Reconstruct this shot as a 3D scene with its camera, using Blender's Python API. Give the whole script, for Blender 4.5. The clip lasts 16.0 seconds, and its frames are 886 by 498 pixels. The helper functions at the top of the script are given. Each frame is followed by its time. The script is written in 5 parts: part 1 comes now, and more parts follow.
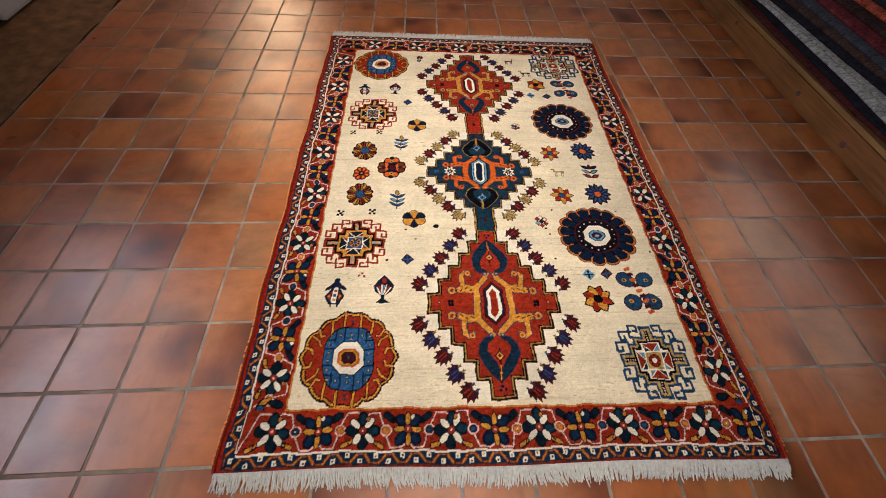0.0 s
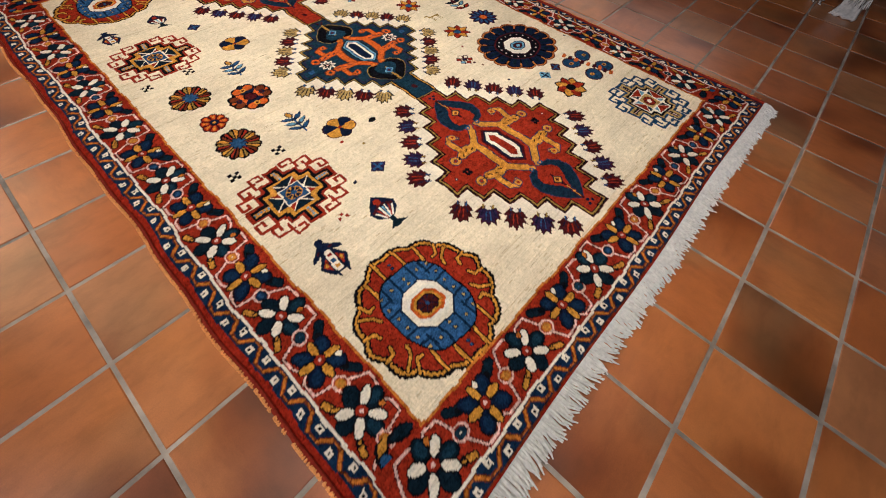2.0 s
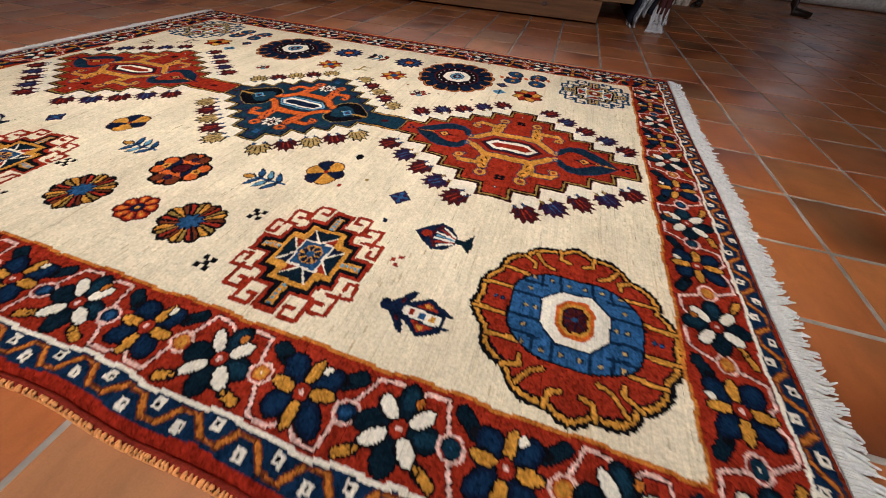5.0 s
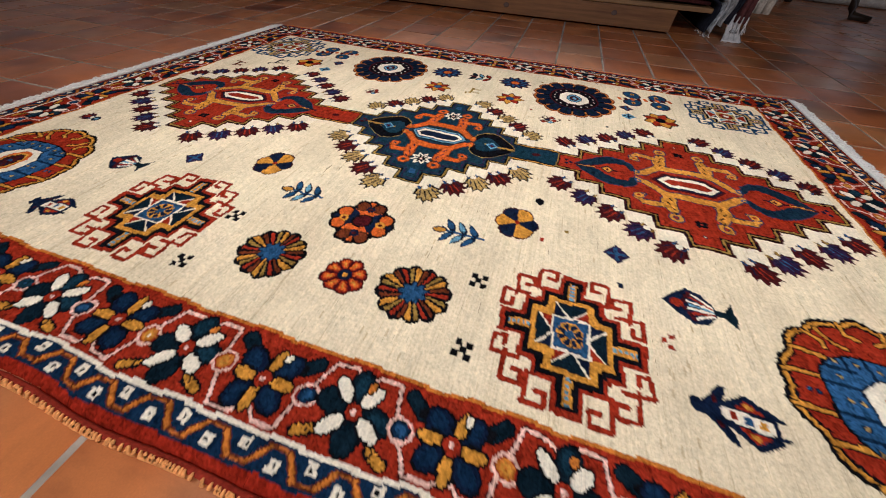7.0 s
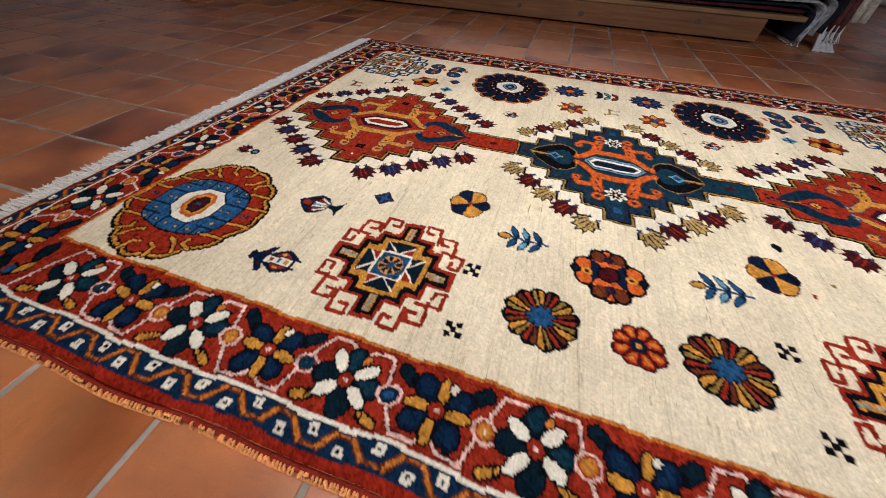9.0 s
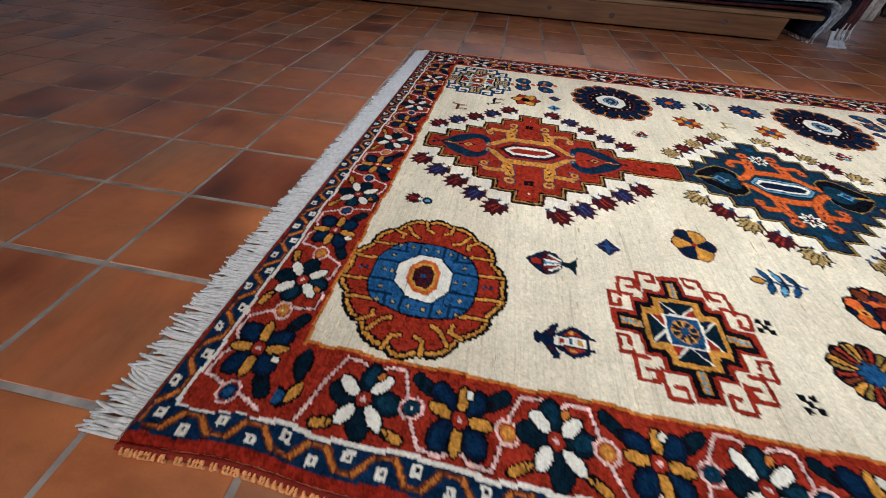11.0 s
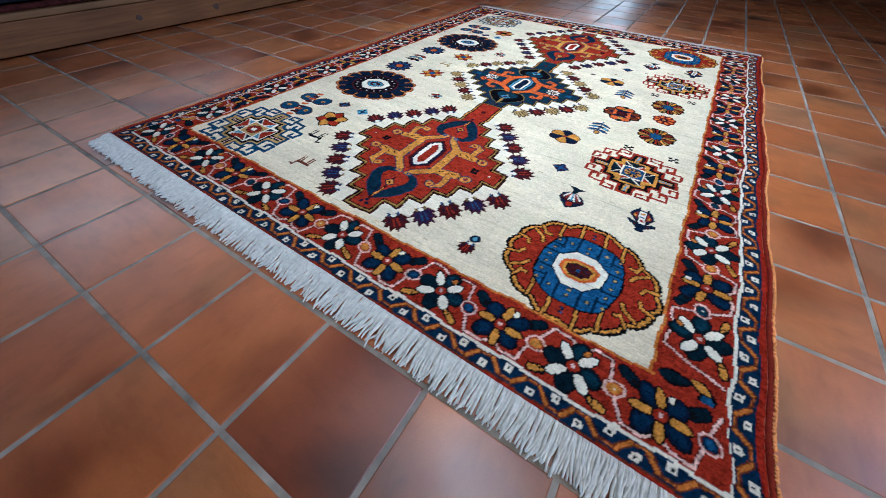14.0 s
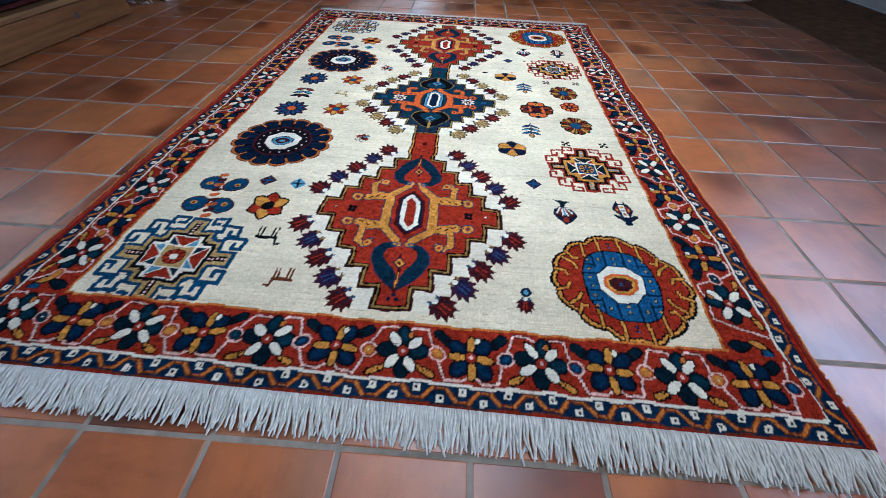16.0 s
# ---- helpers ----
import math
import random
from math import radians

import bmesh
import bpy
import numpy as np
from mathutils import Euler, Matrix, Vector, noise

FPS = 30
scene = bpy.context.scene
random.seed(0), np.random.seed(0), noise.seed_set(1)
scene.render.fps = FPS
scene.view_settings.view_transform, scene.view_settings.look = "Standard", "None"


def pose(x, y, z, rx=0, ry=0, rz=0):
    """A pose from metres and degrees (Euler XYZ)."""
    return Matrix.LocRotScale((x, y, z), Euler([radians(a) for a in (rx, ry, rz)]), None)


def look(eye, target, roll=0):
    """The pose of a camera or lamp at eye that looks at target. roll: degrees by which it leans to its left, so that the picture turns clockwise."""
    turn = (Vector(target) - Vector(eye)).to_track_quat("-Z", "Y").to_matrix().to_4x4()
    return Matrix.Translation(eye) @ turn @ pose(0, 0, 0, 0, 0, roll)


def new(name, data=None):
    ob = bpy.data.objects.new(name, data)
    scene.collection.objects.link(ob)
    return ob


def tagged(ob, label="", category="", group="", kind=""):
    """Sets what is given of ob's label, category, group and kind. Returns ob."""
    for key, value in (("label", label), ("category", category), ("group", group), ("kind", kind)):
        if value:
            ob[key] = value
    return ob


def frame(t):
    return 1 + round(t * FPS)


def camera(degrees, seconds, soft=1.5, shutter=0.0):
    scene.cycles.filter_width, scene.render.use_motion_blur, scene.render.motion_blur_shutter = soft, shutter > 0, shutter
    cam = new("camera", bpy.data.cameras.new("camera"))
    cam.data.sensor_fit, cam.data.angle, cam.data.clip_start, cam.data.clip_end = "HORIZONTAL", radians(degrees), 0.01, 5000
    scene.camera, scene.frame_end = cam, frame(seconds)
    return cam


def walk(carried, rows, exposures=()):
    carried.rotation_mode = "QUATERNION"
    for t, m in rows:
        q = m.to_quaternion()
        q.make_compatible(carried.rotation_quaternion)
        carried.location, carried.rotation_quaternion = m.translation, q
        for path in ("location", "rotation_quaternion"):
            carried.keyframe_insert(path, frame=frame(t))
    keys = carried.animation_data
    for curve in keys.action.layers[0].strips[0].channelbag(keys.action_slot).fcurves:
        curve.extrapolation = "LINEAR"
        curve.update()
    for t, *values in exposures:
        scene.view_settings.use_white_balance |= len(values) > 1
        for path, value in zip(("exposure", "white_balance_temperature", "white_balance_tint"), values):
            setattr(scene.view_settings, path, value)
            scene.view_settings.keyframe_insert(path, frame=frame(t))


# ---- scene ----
cam = camera(107.04, 16.0, soft=0.75)
PATH = [
    (0, (0.3102, -0.1620, 1.0754), (0.4164, 0.8470, -0.6488), 4.40),
    (0.5, (0.2016, -0.1829, 0.9597), (0.4185, 0.8103, -0.7633), 4.27),
    (1, (0.0869, -0.1540, 0.8719), (0.5141, 0.7728, -0.8492), 5.52),
    (1.5, (-0.0043, -0.1291, 0.7678), (0.6256, 0.6654, -0.9570), 5.87),
    (2, (-0.1143, -0.0869, 0.6325), (0.6980, 0.5272, -1.0882), 6.30),
    (2.5, (-0.1628, -0.0490, 0.5638), (0.7889, 0.3236, -1.1559), 6.07),
    (3, (-0.1799, -0.0151, 0.5241), (0.8880, 0.2518, -1.1458), 5.85),
    (3.2, (-0.1905, 0.0040, 0.5030), (0.9426, 0.2842, -1.1204), 5.63),
    (5.3, (-0.2485, 0.2510, 0.4068), (1.1189, 0.6030, -1.0103), 4.52),
    (5.5, (-0.2486, 0.2931, 0.4076), (1.1154, 0.6396, -1.0130), 4.42),
    (6, (-0.2550, 0.3967, 0.4145), (1.1122, 0.7429, -1.0027), 4.63),
    (6.5, (-0.2474, 0.5041, 0.4117), (1.1177, 0.8589, -1.0067), 4.45),
    (7, (-0.2434, 0.6126, 0.4178), (1.1202, 0.9697, -1.0019), 3.99),
    (7.5, (-0.2595, 0.7239, 0.4304), (1.1005, 1.0870, -0.9900), 3.71),
    (8, (-0.2719, 0.8200, 0.4454), (1.0879, 1.1941, -0.9733), 3.80),
    (8.5, (-0.2779, 0.9448, 0.4261), (1.0840, 1.3245, -0.9890), 3.28),
    (9, (-0.2718, 1.0580, 0.4275), (1.0881, 1.4310, -0.9903), 3.39),
    (9.5, (-0.2681, 1.1822, 0.4305), (1.0926, 1.5594, -0.9857), 2.81),
    (10, (-0.2722, 1.3141, 0.4411), (1.0823, 1.6950, -0.9798), 2.69),
    (10.2, (-0.2724, 1.3692, 0.4432), (1.0770, 1.7424, -0.9846), 3.05),
    (12.3, (-0.2038, 1.8937, 0.4497), (1.1196, 1.4140, -0.9711), 3.04),
    (12.5, (-0.1827, 1.9331, 0.4556), (1.0942, 1.3546, -0.9716), 2.91),
    (13, (-0.1068, 2.0213, 0.4589), (1.0253, 1.2100, -0.9760), 2.80),
    (13.5, (-0.0158, 2.1003, 0.4733), (0.9107, 1.0840, -0.9787), 2.85),
    (14, (0.0950, 2.1473, 0.4940), (0.7997, 0.9770, -0.9679), 2.51),
    (14.5, (0.1738, 2.1521, 0.5011), (0.6353, 0.8794, -0.9710), 2.03),
    (15, (0.2439, 2.1282, 0.5279), (0.4716, 0.8107, -0.9600), 2.47),
    (15.5, (0.3431, 2.0956, 0.5577), (0.4625, 0.7661, -0.9314), 2.43),
    (16, (0.4519, 2.0874, 0.5800), (0.4941, 0.7798, -0.9324), 2.54),
]
walk(cam, [(t, look(eye, target, roll)) for t, eye, target, roll in PATH],
     exposures=[(0, -0.20, 6180, 8), (5.5, -0.20, 5820, 7), (10.0, -0.15, 5400, 5), (12.5, 0.0, 4550, -2), (14.0, 0.05, 4450, -2), (16.0, 0.0, 4450, -2)])

# ---------- light ----------
SKY_STRENGTH = 0.10
world = bpy.data.worlds.new("sky")
scene.world = world
world.use_nodes = True
sky = world.node_tree.nodes.new("ShaderNodeTexSky")
sky.sky_type, sky.sun_disc = "NISHITA", False
sky.sun_elevation, sky.sun_rotation = radians(38), radians(200)
back = world.node_tree.nodes["Background"]
back.inputs["Strength"].default_value = SKY_STRENGTH
world.node_tree.links.new(sky.outputs["Color"], back.inputs["Color"])


def area_light(name, eye, target, wide, high, watts, colour):
    """Daylight that enters by one opening; also the light added above the rug."""
    data = bpy.data.lights.new(name, "AREA")
    data.shape, data.size, data.size_y = "RECTANGLE", wide, high
    data.energy, data.color = watts, colour
    ob = new(name, data)
    ob.matrix_world = look(eye, target)
    return ob


west_light = area_light("daylight_west", (-2.86, 0.50, 2.03), (1.0, 0.50, 1.5), 2.5, 1.2, 62, (0.88, 0.865, 0.99))
west_light.data.spread = radians(100)
north_light = area_light("daylight_north", (-1.75, 4.45, 1.70), (-1.60, 0, 1.2), 0.60, 2.3, 14.0, (1.0, 0.62, 0.34))
north_light.matrix_world = look((-1.75, 4.45, 1.70), (-0.5, 1.5, 0.0), -34)
north_light.data.spread = radians(95)
area_light("daylight_east", (3.95, 1.25, 1.55), (0, 1.0, 0.9), 2.4, 0.85, 19, (1.0, 0.84, 0.76))
area_light("daylight_south", (1.9, -6.2, 1.3), (1.0, 0, 0.8), 1.4, 2.0, 19, (1.0, 0.88, 0.75))
area_light("daylight_door", (6.25, -3.0, 1.45), (0, -1.0, 0.6), 0.9, 0.9, 1.6, (1.0, 0.88, 0.78))
# added overhead light for the pool on the rug; no roof window is known
top_light = area_light("added_overhead_light", (0.44, 0.76, 3.12), (0.44, 0.7601, 0.0), 1.5, 2.1, 11.5, (1.0, 0.925, 0.83))
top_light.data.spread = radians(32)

# ---------- materials ----------


def material(name):
    m = bpy.data.materials.new(name)
    m.use_nodes = True
    return m, m.node_tree.nodes, m.node_tree.links, m.node_tree.nodes["Principled BSDF"]


def noise_node(nodes, links, scale, detail=4, rough=0.55, vector=None, stretch=None):
    n = nodes.new("ShaderNodeTexNoise")
    n.inputs["Scale"].default_value, n.inputs["Detail"].default_value, n.inputs["Roughness"].default_value = scale, detail, rough
    if vector is None:
        vector = nodes.new("ShaderNodeTexCoord").outputs["Object"]
    if stretch:
        mp = nodes.new("ShaderNodeMapping")
        mp.inputs["Scale"].default_value = stretch
        links.new(vector, mp.inputs["Vector"])
        vector = mp.outputs["Vector"]
    links.new(vector, n.inputs["Vector"])
    return n.outputs["Fac"]


def ramp(nodes, links, fac, stops):
    r = nodes.new("ShaderNodeValToRGB")
    while len(r.color_ramp.elements) < len(stops):
        r.color_ramp.elements.new(0.5)
    for e, (pos, c) in zip(r.color_ramp.elements, stops):
        e.position = pos
        e.color = (*c, 1) if len(c) == 3 else c
    links.new(fac, r.inputs["Fac"])
    return r.outputs["Color"]


def mix(nodes, links, a, b, fac, how="MIX"):
    n = nodes.new("ShaderNodeMix")
    n.data_type, n.blend_type = "RGBA", how
    if isinstance(fac, float):
        n.inputs["Factor"].default_value = fac
    else:
        links.new(fac, n.inputs["Factor"])
    for v, s in ((a, n.inputs[6]), (b, n.inputs[7])):
        if isinstance(v, tuple):
            s.default_value = (*v, 1)
        else:
            links.new(v, s)
    return n.outputs[2]


def bump(nodes, links, p, height, strength, dist):
    b = nodes.new("ShaderNodeBump")
    b.inputs["Strength"].default_value, b.inputs["Distance"].default_value = strength, dist
    links.new(height, b.inputs["Height"])
    links.new(b.outputs["Normal"], p.inputs["Normal"])


def plain(name, colour, rough=0.6, scale=20, vary=0.25, relief=0.1, metal=0.0, stretch=None, dist=0.002):
    """A surface of one colour with grain at two scales and fine relief."""
    m, nodes, links, p = material(name)
    f = noise_node(nodes, links, scale, 6, 0.6, stretch=stretch)
    g = noise_node(nodes, links, scale * 0.17, 3, 0.5, stretch=stretch)
    dark = tuple(c * (1 - vary) for c in colour)
    light = tuple(min(1, c * (1 + vary)) for c in colour)
    c1 = ramp(nodes, links, f, ((0.3, dark), (0.7, light)))
    c2 = ramp(nodes, links, g, ((0.3, (1 - vary * 0.6,) * 3), (0.7, (1, 1, 1))))
    links.new(mix(nodes, links, c1, c2, 1.0, "MULTIPLY"), p.inputs["Base Color"])
    p.inputs["Roughness"].default_value, p.inputs["Metallic"].default_value = rough, metal
    if rough > 0.88:
        p.inputs["Specular IOR Level"].default_value = 0.05
    bump(nodes, links, p, f, relief, dist)
    return m


def wood(name, dark, light, rough=0.55, grain=(3, 60, 60)):
    m, nodes, links, p = material(name)
    f = noise_node(nodes, links, 1.0, 6, 0.65, stretch=grain)
    g = noise_node(nodes, links, 2.5, 3, 0.5)
    c = mix(nodes, links, ramp(nodes, links, f, ((0.25, dark), (0.72, light))), ramp(nodes, links, g, ((0.3, (0.62,) * 3), (0.7, (1, 1, 1)))), 1.0, "MULTIPLY")
    links.new(c, p.inputs["Base Color"])
    p.inputs["Roughness"].default_value = rough
    p.inputs["Specular IOR Level"].default_value = 0.2
    bump(nodes, links, p, f, 0.25, 0.002)
    return m


def wool_material():
    """Knotted pile: the dye of each knot, with uneven dye, brushed fibres and streaks along the weft."""
    m, nodes, links, p = material("knotted_wool")
    a = nodes.new("ShaderNodeAttribute")
    a.attribute_name = "dye"
    fibre = noise_node(nodes, links, 900, 3, 0.7)
    tuft = noise_node(nodes, links, 240, 3, 0.6)
    ribs = noise_node(nodes, links, 1.0, 2, 0.5, stretch=(9, 330, 30))
    weft = noise_node(nodes, links, 1.0, 5, 0.72, stretch=(6, 120, 20))
    dark = noise_node(nodes, links, 1.0, 4, 0.7, stretch=(13, 240, 20))
    cloud = noise_node(nodes, links, 6, 3, 0.5)
    c = mix(nodes, links, a.outputs["Color"], ramp(nodes, links, tuft, ((0.25, (0.84,) * 3), (0.62, (1.05,) * 3))), 1.0, "MULTIPLY")
    c = mix(nodes, links, c, ramp(nodes, links, ribs, ((0.30, (0.93, 0.915, 0.89)), (0.60, (1.02, 1.02, 1.02)))), 1.0, "MULTIPLY")
    c = mix(nodes, links, c, ramp(nodes, links, weft, ((0.29, (0.78, 0.74, 0.68)), (0.43, (1, 1, 1)))), 1.0, "MULTIPLY")
    c = mix(nodes, links, c, ramp(nodes, links, dark, ((0.275, (0.34, 0.30, 0.26)), (0.335, (1, 1, 1)))), 1.0, "MULTIPLY")
    c = mix(nodes, links, c, ramp(nodes, links, cloud, ((0.3, (0.88, 0.86, 0.83)), (0.65, (1.04, 1.03, 1.0)))), 1.0, "MULTIPLY")
    links.new(c, p.inputs["Base Color"])
    p.inputs["Roughness"].default_value = 0.9
    p.inputs["Specular IOR Level"].default_value = 0.0
    p.inputs["Sheen Weight"].default_value = 0.0
    p.inputs["Sheen Roughness"].default_value = 0.5
    add, add2 = nodes.new("ShaderNodeMath"), nodes.new("ShaderNodeMath")
    links.new(fibre, add.inputs[0])
    links.new(tuft, add.inputs[1])
    links.new(add.outputs[0], add2.inputs[0])
    links.new(ribs, add2.inputs[1])
    bump(nodes, links, p, add2.outputs[0], 0.60, 0.0018)
    return m


def tile_material():
    """Fired clay: orange to red-brown from tile to tile, smoke-dark clouds, a worn waxed skin."""
    m, nodes, links, p = material("terracotta")
    info, geo, co = nodes.new("ShaderNodeObjectInfo"), nodes.new("ShaderNodeNewGeometry"), nodes.new("ShaderNodeTexCoord")
    add = nodes.new("ShaderNodeMath")
    links.new(info.outputs["Random"], add.inputs[0])
    links.new(geo.outputs["Random Per Island"], add.inputs[1])
    fr = nodes.new("ShaderNodeMath")
    fr.operation = "FRACT"
    links.new(add.outputs[0], fr.inputs[0])
    shift = nodes.new("ShaderNodeVectorMath")
    shift.operation = "MULTIPLY_ADD"
    links.new(fr.outputs[0], shift.inputs[0])
    shift.inputs[1].default_value = (37.0, 53.0, 11.0)
    links.new(co.outputs["Object"], shift.inputs[2])
    v = shift.outputs[0]
    base = ramp(nodes, links, fr.outputs[0], ((0.0, (0.420, 0.122, 0.034)), (0.16, (0.480, 0.150, 0.040)), (0.34, (0.520, 0.184, 0.052)), (0.50, (0.435, 0.128, 0.035)), (0.68, (0.500, 0.158, 0.040)),
                                             (0.82, (0.385, 0.110, 0.034)), (0.92, (0.440, 0.195, 0.078)), (1.0, (0.480, 0.150, 0.042))))
    smoke = noise_node(nodes, links, 3.6, 1.5, 0.4, v)
    c = mix(nodes, links, base, ramp(nodes, links, smoke, ((0.52, (1, 1, 1)), (0.64, (0.60, 0.50, 0.46)), (0.75, (0.20, 0.17, 0.17)))), 1.0, "MULTIPLY")
    tan = noise_node(nodes, links, 4.4, 2, 0.5, v, (1.0, 0.6, 1.0))
    c = mix(nodes, links, c, (0.260, 0.150, 0.066), ramp(nodes, links, tan, ((0.54, (0, 0, 0)), (0.74, (0.65,) * 3))))
    scuff = noise_node(nodes, links, 26.0, 5, 0.65, v, (1.0, 0.35, 1.0))
    c = mix(nodes, links, c, ramp(nodes, links, scuff, ((0.30, (0.80, 0.78, 0.76)), (0.50, (1, 1, 1)), (0.72, (1.10, 1.08, 1.05)))), 1.0, "MULTIPLY")
    blush = noise_node(nodes, links, 9.0, 4, 0.6, v)
    c = mix(nodes, links, c, ramp(nodes, links, blush, ((0.3, (0.82, 0.78, 0.76)), (0.7, (1.12, 1.12, 1.1)))), 1.0, "MULTIPLY")
    grain = noise_node(nodes, links, 420, 4, 0.7)
    c = mix(nodes, links, c, ramp(nodes, links, grain, ((0.25, (0.86,) * 3), (0.7, (1.05,) * 3))), 1.0, "MULTIPLY")
    links.new(c, p.inputs["Base Color"])
    p.inputs["Specular IOR Level"].default_value = 0.60
    links.new(ramp(nodes, links, noise_node(nodes, links, 5, 2, 0.5), ((0.3, (0.27,) * 3), (0.7, (0.40,) * 3))), p.inputs["Roughness"])
    h = nodes.new("ShaderNodeMath")
    h.operation = "MULTIPLY_ADD"
    links.new(grain, h.inputs[0])
    h.inputs[1].default_value = 0.12
    links.new(noise_node(nodes, links, 9, 1, 0.4, v), h.inputs[2])
    bump(nodes, links, p, h.outputs[0], 0.22, 0.003)
    return m


WOOL = wool_material()
TILE = tile_material()
GROUT = plain("cement_joint", (0.37, 0.31, 0.245), 0.9, 11, 0.50, 0.5)
TASSEL = plain("grey_cotton", (0.48, 0.44, 0.38), 0.9, 90, 0.25, 0.4)
FRINGE = plain("cotton_fringe", (0.68, 0.635, 0.555), 0.9, 120, 0.16, 0.3)
BACKING = plain("cotton_backing", (0.42, 0.12, 0.06), 0.95, 200, 0.3, 0.4)
CORD_RED = plain("red_wool_cord", (0.27, 0.028, 0.014), 0.9, 200, 0.3, 0.5)
CORD_ORANGE = plain("orange_wool_stitch", (0.80, 0.33, 0.10), 0.9, 200, 0.25, 0.4)
PLANK = wood("aged_pine", (0.090, 0.034, 0.009), (0.225, 0.093, 0.026), 0.6, (60, 3, 60))
BOARD = wood("worn_pine_edge", (0.12, 0.055, 0.018), (0.27, 0.14, 0.05), 0.6, (60, 3, 60))
DARKWOOD = wood("dark_oak", (0.018, 0.011, 0.007), (0.05, 0.03, 0.018), 0.45, (30, 30, 2))
PLASTER = plain("white_plaster", (0.74, 0.73, 0.70), 0.9, 9, 0.06, 0.3, dist=0.006)
# brown keeps the floor's reflections of these mostly unseen walls dark
BROWNWALL = plain("brown_plaster", (0.20, 0.125, 0.075), 0.9, 9, 0.15, 0.3, dist=0.006)
OLDFLOOR = plain("worn_brown_screed", (0.20, 0.100, 0.044), 0.85, 14, 0.5, 0.6, dist=0.006)
KNOTHOLE = plain("pine_knot", (0.055, 0.024, 0.010), 0.7, 60, 0.3, 0.2)
GLASS, _n, _l, _p = material("window_glass")
_p.inputs["Transmission Weight"].default_value, _p.inputs["Roughness"].default_value = 1.0, 0.02

# ---------- mesh helpers ----------


def mesh_of(name, verts, faces, mat, smooth=False):
    me = bpy.data.meshes.new(name)
    me.from_pydata([tuple(v) for v in verts], [], [tuple(f) for f in faces])
    me.materials.append(mat)
    if smooth:
        me.polygons.foreach_set("use_smooth", [True] * len(me.polygons))
    me.update()
    return me


def empty(name, at=(0, 0, 0)):
    ob = new(name)
    ob.location = at
    return ob


def part(name, bm, mat, parent, label=""):
    """Links a bmesh as one mesh object, under a thing or a part if there is one."""
    me = bpy.data.meshes.new(name)
    bm.normal_update()
    bm.to_mesh(me)
    bm.free()
    me.materials.append(mat)
    ob = new(name, me)
    if parent:
        ob.parent = parent
    return tagged(ob, label)


def box(bm, lo, hi, bevel=0.0):
    c = [(a + b) / 2 for a, b in zip(lo, hi)]
    s = [abs(b - a) for a, b in zip(lo, hi)]
    made = bmesh.ops.create_cube(bm, size=1.0, matrix=Matrix.Translation(c) @ Matrix.Diagonal((*s, 1)))
    if bevel:
        edges = {e for v in made["verts"] for e in v.link_edges}
        bmesh.ops.bevel(bm, geom=list(edges), offset=bevel, segments=2, affect="EDGES", profile=0.5)
    return bm


def tube(path, radius, sides=8, closed_ends=True):
    """Vertices and faces of a round rod along a path; radius is one number or one for each point."""
    pts = [Vector(p) for p in path]
    rad = radius if isinstance(radius, (list, tuple)) else [radius] * len(pts)
    verts, faces = [], []
    for i, p in enumerate(pts):
        d = (pts[min(i + 1, len(pts) - 1)] - pts[max(i - 1, 0)]).normalized()
        a = d.cross(Vector((0, 0, 1)) if abs(d.z) < 0.9 else Vector((1, 0, 0))).normalized()
        b = d.cross(a)
        for k in range(sides):
            w = 2 * math.pi * k / sides
            verts.append(p + rad[i] * (math.cos(w) * a + math.sin(w) * b))
    for i in range(len(pts) - 1):
        for k in range(sides):
            k2 = (k + 1) % sides
            faces.append((i * sides + k, i * sides + k2, (i + 1) * sides + k2, (i + 1) * sides + k))
    if closed_ends:
        faces.append(tuple(range(sides)))
        faces.append(tuple((len(pts) - 1) * sides + k for k in reversed(range(sides))))
    return verts, faces


def joined(shapes):
    verts, faces = [], []
    for v, f in shapes:
        n = len(verts)
        verts += v
        faces += [tuple(i + n for i in q) for q in f]
    return verts, faces


# ---------- room ----------
X0, X1, Y0, Y1, TOP = -2.55, 6.0, -6.0, 4.3, 2.8


def wall(name, axis, at, thick, lo, hi, hole=None, mat=None):
    """A wall across x or y with one opening (a0, a1, z0, z1)."""
    bm = bmesh.new()
    spans = [(lo, hi, 0.0, TOP)] if hole is None else [(lo, hole[0], 0, TOP), (hole[1], hi, 0, TOP), (hole[0], hole[1], hole[3], TOP)]
    if hole is not None and hole[2] > 0.01:
        spans.append((hole[0], hole[1], 0, hole[2]))
    for a0, a1, z0, z1 in spans:
        if axis == "x":
            box(bm, (at, a0, z0), (at + thick, a1, z1))
        else:
            box(bm, (a0, at, z0), (a1, at + thick, z1))
    return tagged(part(name, bm, mat or PLASTER, None), "brown plastered wall" if mat else "white plastered wall", "wall", kind="structure")


wall("wall_west", "x", X0 - 0.3, 0.3, Y0, Y1, (-0.77, 1.77, 1.41, 2.66))
wall("wall_east", "x", X1, 0.3, Y0, Y1, (-3.5, -2.5, 0.95, 1.95), BROWNWALL)
wall("wall_alcove", "x", 3.75, 0.15, 0.15, Y1, (0.05 + 0.1, 2.45, 1.12, 1.98))
wall("wall_north", "y", Y1, 0.3, X0 - 0.3, X1 + 0.3, (-2.5, -0.85, 0.7, 2.65))
wall("wall_south", "y", Y0 - 0.3, 0.3, X0 - 0.3, X1 + 0.3, (1.1, 2.7, 0.0, 2.2), BROWNWALL)
